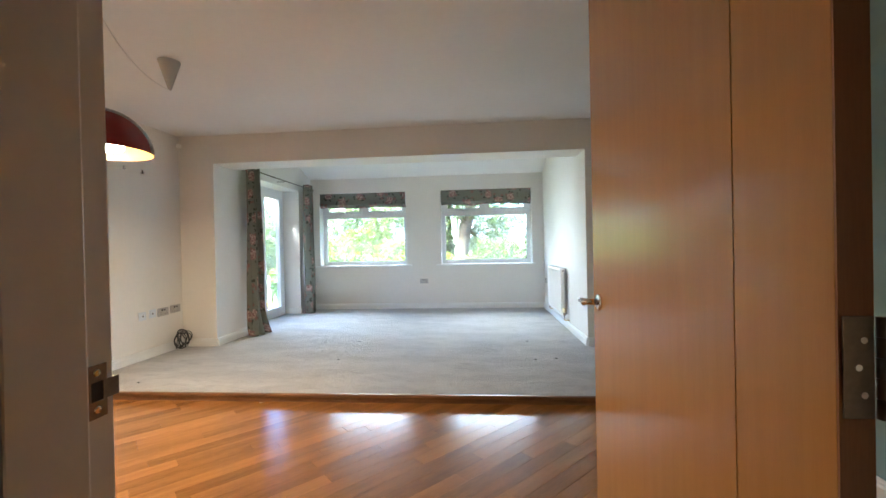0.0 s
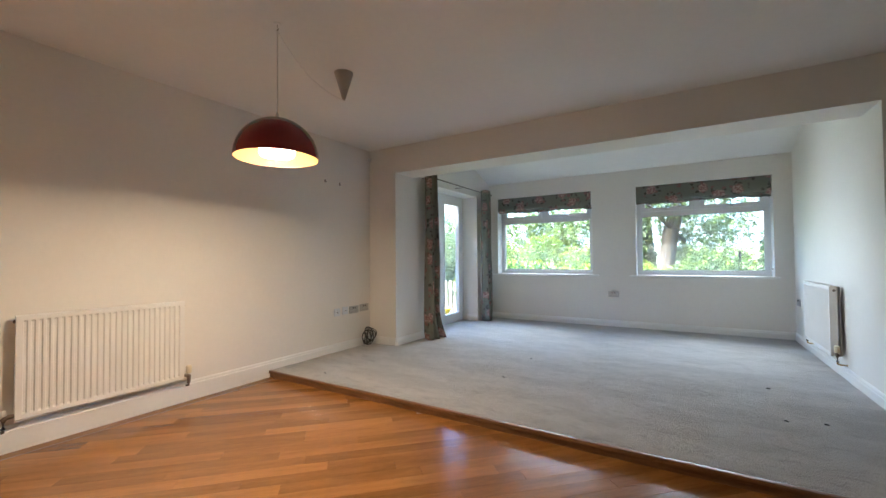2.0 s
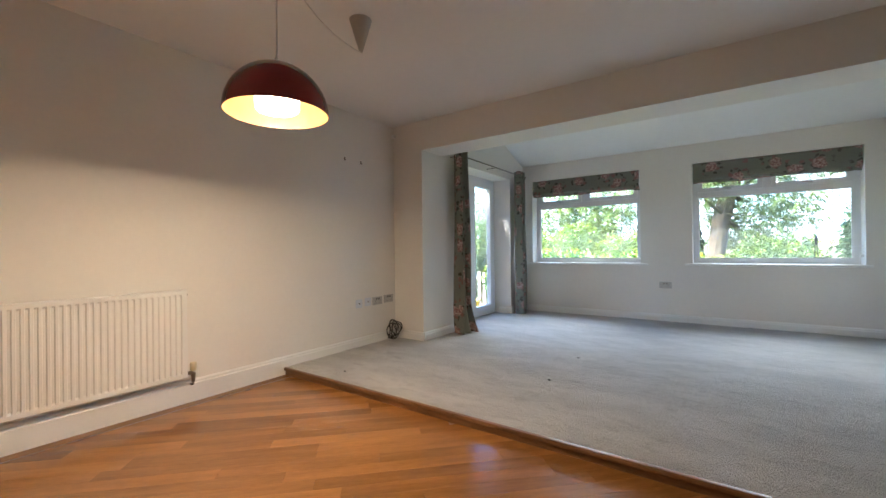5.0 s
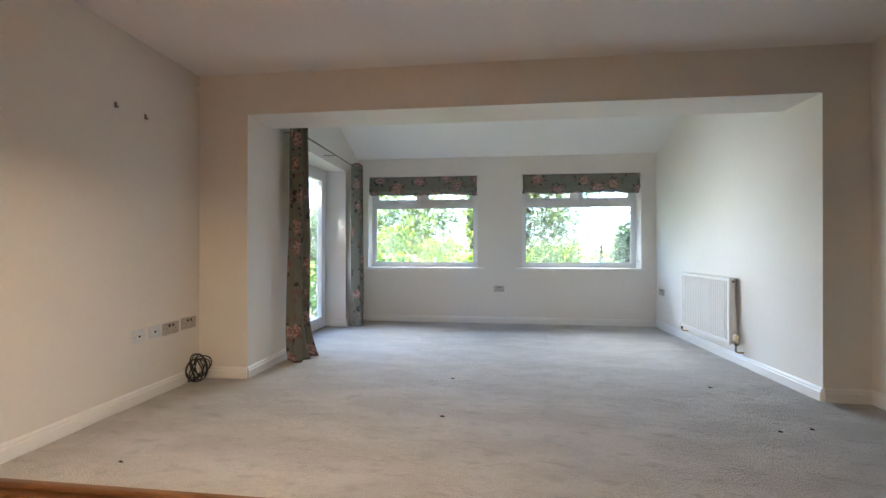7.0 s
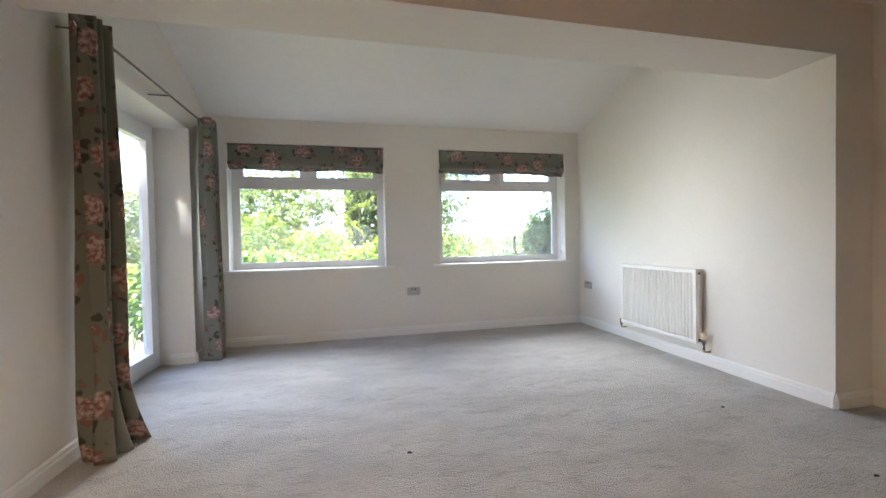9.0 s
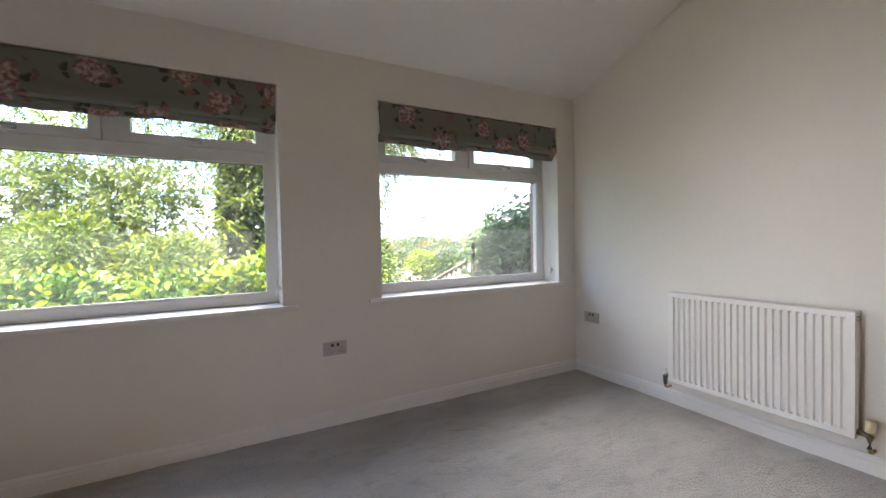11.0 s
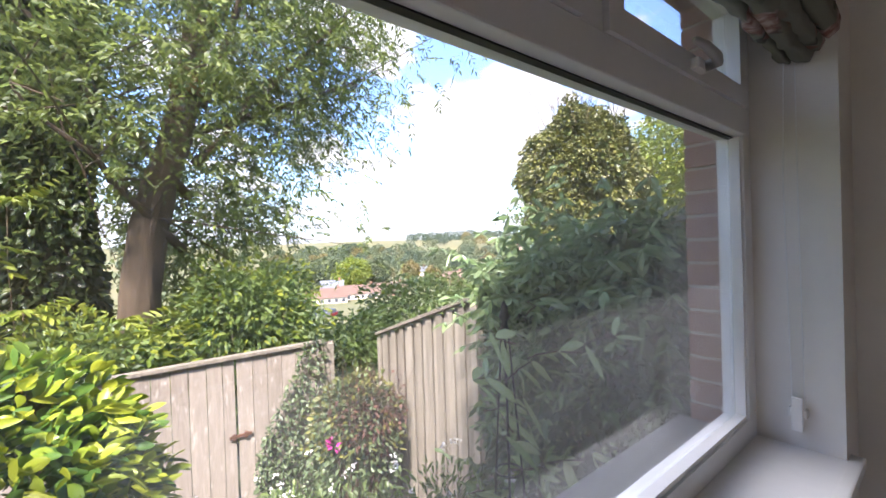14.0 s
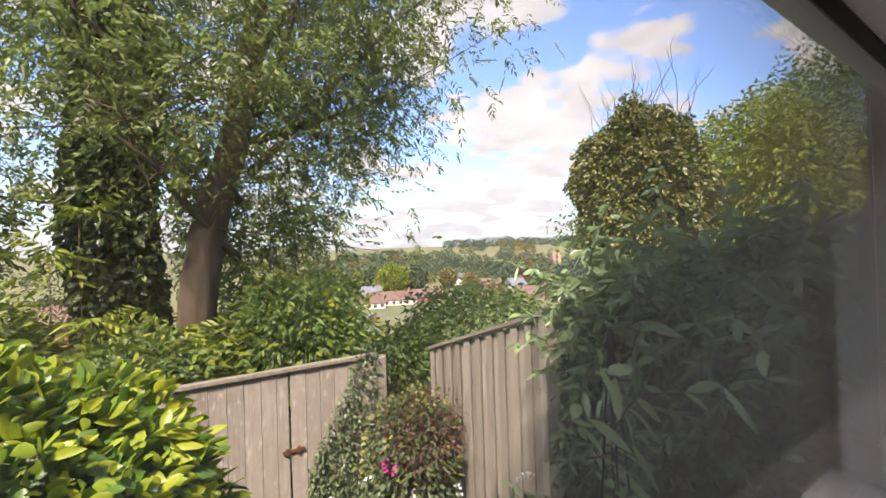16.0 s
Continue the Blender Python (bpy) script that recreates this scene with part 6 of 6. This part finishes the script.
# single trees that stand out among the roofs
LEAF_RUSSET = leaf_mat("russet_beech_leaf", (0.20, 0.085, 0.06), (0.10, 0.045, 0.035), 0.8, 0.3)
for az_, dist, wide, tall, m_, label in [(19.8, 214, 6.5, 13, LEAF_FAR, "dull green"), (22.2, 222, 7.0, 15, LEAF_FAR, "dark green"), (25.0, 208, 8.5, 16, LEAF_YELLOW, "yellow-green"), (28.4, 216, 6.0, 16, LEAF_FAR, "upright green"), (33.0, 250, 5.0, 12, LEAF_GOLD, "golden"), (36.2, 236, 4.5, 10, LEAF_GOLD, "golden"),
                                         (40.4, 252, 7.5, 15, LEAF_BLUE, "dark rounded"), (43.6, 262, 6.8, 13, LEAF_RUSSET, "russet"), (46.2, 250, 6.0, 11, LEAF_FAR, "green"), (50.8, 205, 10.5, 16, LEAF_BLUE, "blue-green"), (15.5, 240, 8.0, 15, LEAF_BLUE, "blue-green")]:
    a = radians(az_)
    x, y = 0.15 + dist * math.sin(a), 7.1 + dist * math.cos(a)
    z = ground_height(x, y)
    vt = empty("tree", x, y, z, label + " broad tree among the houses of the valley", "tree", "trees in the valley")
    part("trunk", branch([Vector((0, 0, -0.5)), Vector((0.1, 0, tall * 0.3)), Vector((0, 0.1, tall * 0.6))], 0.5, 0.2, 8), BARK, vt)
    p_, d_ = shell_points(2600, (0, 0, tall * 0.56), (wide, wide, tall * 0.46), 0.6)
    leaves("crown", p_, d_ + RNG.normal(size=d_.shape) * 0.7, 1.1, 0.85, m_, vt)


def parked_car(az_, dist, turn, paint, label):
    a = radians(az_)
    x, y = 0.15 + dist * math.sin(a), 7.1 + dist * math.cos(a)
    car = empty("car", x, y, ground_height(x, y) + 0.05, label, "car", "cars parked in the valley")
    car.rotation_euler.z = radians(turn)
    part("body", boxes((-2.0, -0.85, 0.25, 2.0, 0.85, 0.85), bevel=0.12), paint, car)
    cabin = boxes((-1.3, -0.78, 0.85, 1.0, 0.78, 1.45))
    for v in cabin.verts:
        if v.co.z > 1.2:
            v.co.x *= 0.7
            v.co.y *= 0.85
    part("cabin", cabin, DARKPANE, car, "dark glazed cabin")
    for wx in (-1.25, 1.25):
        for wy_ in (-0.8, 0.8):
            part("wheel", lathe([(0.001, -0.1), (0.3, -0.1), (0.32, 0), (0.3, 0.1), (0.001, 0.1)], 16, "y"), BLACK, car).location = (wx, wy_, 0.3)


parked_car(19.9, 66, 20, ROOF_S, "small blue-grey car parked by the green")
parked_car(21.6, 70, 30, RED, "small red car parked by the green")

# ---- outer brick leaf beside the second window ----
bw = tagged(part("wall_outer_brick", boxes((W2[1] + 0.012, YF + 0.262, -0.9, XB + 0.3, YO - 0.006, 3.0)), MORTAR), "mortar bed of the outer brick wall", "wall", "", "structure")
brick_me, half_me = (mesh_of("brick", boxes((0, 0, 0, w, 0.102, 0.065), bevel=0.003), BRICK) for w in (0.215, 0.1025))
for c in range(52):
    z = -0.9 + c * 0.075
    x = W2[1] + 0.004
    k = 0
    while x < XB + 0.28:
        short = c % 2 == 1 and k == 0
        o = new("brick", half_me if short else brick_me)
        o.parent = bw
        o.location = (x, YF + 0.258 + 0.002 * RNG.random(), z)
        x += (0.1025 if short else 0.215) + 0.01
        k += 1
rest = boxes((XA - 0.36, YF + 0.26, -0.9, W1[0] - 0.004, YO, 3.0), (W1[1] + 0.004, YF + 0.26, -0.9, W2[0] - 0.004, YO, 3.0), (W1[0] - 0.004, YF + 0.26, -0.9, W1[1] + 0.004, YO, WZ0 - 0.03), (W2[0] - 0.004, YF + 0.26, -0.9, W2[1] + 0.012, YO, WZ0 - 0.03), (W1[0] - 0.004, YF + 0.26, WZ1 + 0.01, W1[1] + 0.004, YO, 3.0), (W2[0] - 0.004, YF + 0.26, WZ1 + 0.01, W2[1] + 0.012, YO, 3.0))
structure("wall_outer", rest, BRICK, "red brick outer wall of the lean-to", "wall")

# ---- pieces: floor planks, laid at forty-five degrees inside a border ----
def plank_floor():
    fl = empty("floor_planks", 0, 1.8, ZW, "warm oak plank floor laid diagonally with a border", "floor", "", "structure")
    inv_ = fl.matrix_basis.inverted()
    wide, y_lo, y_hi, x_lo, x_hi = 0.088, YS + 0.17, STEP - 0.012, XL + 0.11, XT - 0.11
    rnd = random.Random(4)
    c45 = math.cos(math.pi / 4)

    def clip(poly, axis, value, keep_more):
        out = []
        for k, a in enumerate(poly):
            b = poly[(k + 1) % len(poly)]
            ia, ib = (a[axis] >= value) == keep_more, (b[axis] >= value) == keep_more
            if ia:
                out.append(a)
            if ia != ib:
                t = (value - a[axis]) / (b[axis] - a[axis])
                out.append((a[0] + t * (b[0] - a[0]), a[1] + t * (b[1] - a[1])))
        return out

    def plank(poly, turn, wood=OAK):
        cx_ = sum(p[0] for p in poly) / len(poly)
        cy_ = sum(p[1] for p in poly) / len(poly)
        c, s = math.cos(-turn), math.sin(-turn)
        loc = [((p[0] - cx_) * c - (p[1] - cy_) * s, (p[0] - cx_) * s + (p[1] - cy_) * c) for p in poly]
        n = len(loc)
        mx_ = sum(p[0] for p in loc) / n, sum(p[1] for p in loc) / n
        rim_ = [(p[0] - math.copysign(0.0006, p[0] - mx_[0]), p[1] - math.copysign(0.0006, p[1] - mx_[1])) for p in loc]
        verts = [(x, y, -0.008) for x, y in loc] + [(x, y, -0.0006) for x, y in loc] + [(x, y, 0.0) for x, y in rim_]
        faces = [tuple(range(2 * n, 3 * n))] + [(k, (k + 1) % n, n + (k + 1) % n, n + k) for k in range(n)] + [(n + k, n + (k + 1) % n, 2 * n + (k + 1) % n, 2 * n + k) for k in range(n)]
        me = bpy.data.meshes.new("plank")
        me.from_pydata(verts, [], faces)
        me.materials.append(wood)
        ob = new("plank", me)
        ob.parent = fl
        ob.matrix_basis = pose(cx_, cy_ - 1.8, 0, 0, 0, math.degrees(turn))

    span = (x_hi - x_lo) + (y_hi - y_lo)
    rows_ = int(span * 0.7072 / wide) + 4
    for r in range(-rows_, rows_):
        off = r * wide
        s = -6 + rnd.random()
        while s < 6:
            ln = rnd.uniform(0.5, 1.25)
            quad = []
            for a, b in ((s, off), (s + ln - 0.0004, off), (s + ln - 0.0004, off + wide - 0.0004), (s, off + wide - 0.0004)):
                quad.append((a * c45 - b * c45, y_lo + a * c45 + b * c45))
            for axis, value, more in ((0, x_lo, True), (0, x_hi, False), (1, y_lo, True), (1, y_hi, False)):
                quad = clip(quad, axis, value, more) if quad else quad
            s += ln
            if len(quad) >= 3:
                area = 0.5 * abs(sum(quad[k][0] * quad[(k + 1) % len(quad)][1] - quad[(k + 1) % len(quad)][0] * quad[k][1] for k in range(len(quad))))
                if area > 0.0015:
                    plank(quad, math.pi / 4 - math.pi / 2)
    # border boards along the walls
    plank([(x_lo - 0.013, y_lo), (x_lo - 0.001, y_lo), (x_lo - 0.001, y_hi), (x_lo - 0.013, y_hi)], 0, INLAY)
    plank([(x_lo - 0.013, y_lo - 0.014), (x_hi, y_lo - 0.014), (x_hi, y_lo - 0.001), (x_lo - 0.013, y_lo - 0.001)], -math.pi / 2, INLAY)
    for x0, x1 in ((XL, x_lo - 0.014), (x_hi + 0.001, XT)):
        y = YS
        while y < y_hi:
            ln = min(rnd.uniform(0.8, 1.5), y_hi - y)
            plank([(x0, y), (x1, y), (x1, y + ln - 0.001), (x0, y + ln - 0.001)], 0, OAKEDGE)
            y += ln
    x = x_lo
    while x < x_hi:
        ln = min(rnd.uniform(0.8, 1.5), x_hi - x)
        plank([(x, YS), (x + ln - 0.001, YS), (x + ln - 0.001, y_lo - 0.015), (x, y_lo - 0.015)], -math.pi / 2, OAKEDGE)
        x += ln
    # boards running on into the hall
    for k in range(36):
        x = -1.0 + k * wide
        if x + wide < 2.0:
            plank([(x, -2.4), (x + wide - 0.001, -2.4), (x + wide - 0.001, YSH), (x, YSH)], 0)
    plank([(DX0 - 0.03, YSH + 0.001), (DX1 + 0.03, YSH + 0.001), (DX1 + 0.03, YS - 0.001), (DX0 - 0.03, YS - 0.001)], -math.pi / 2)


plank_floor()
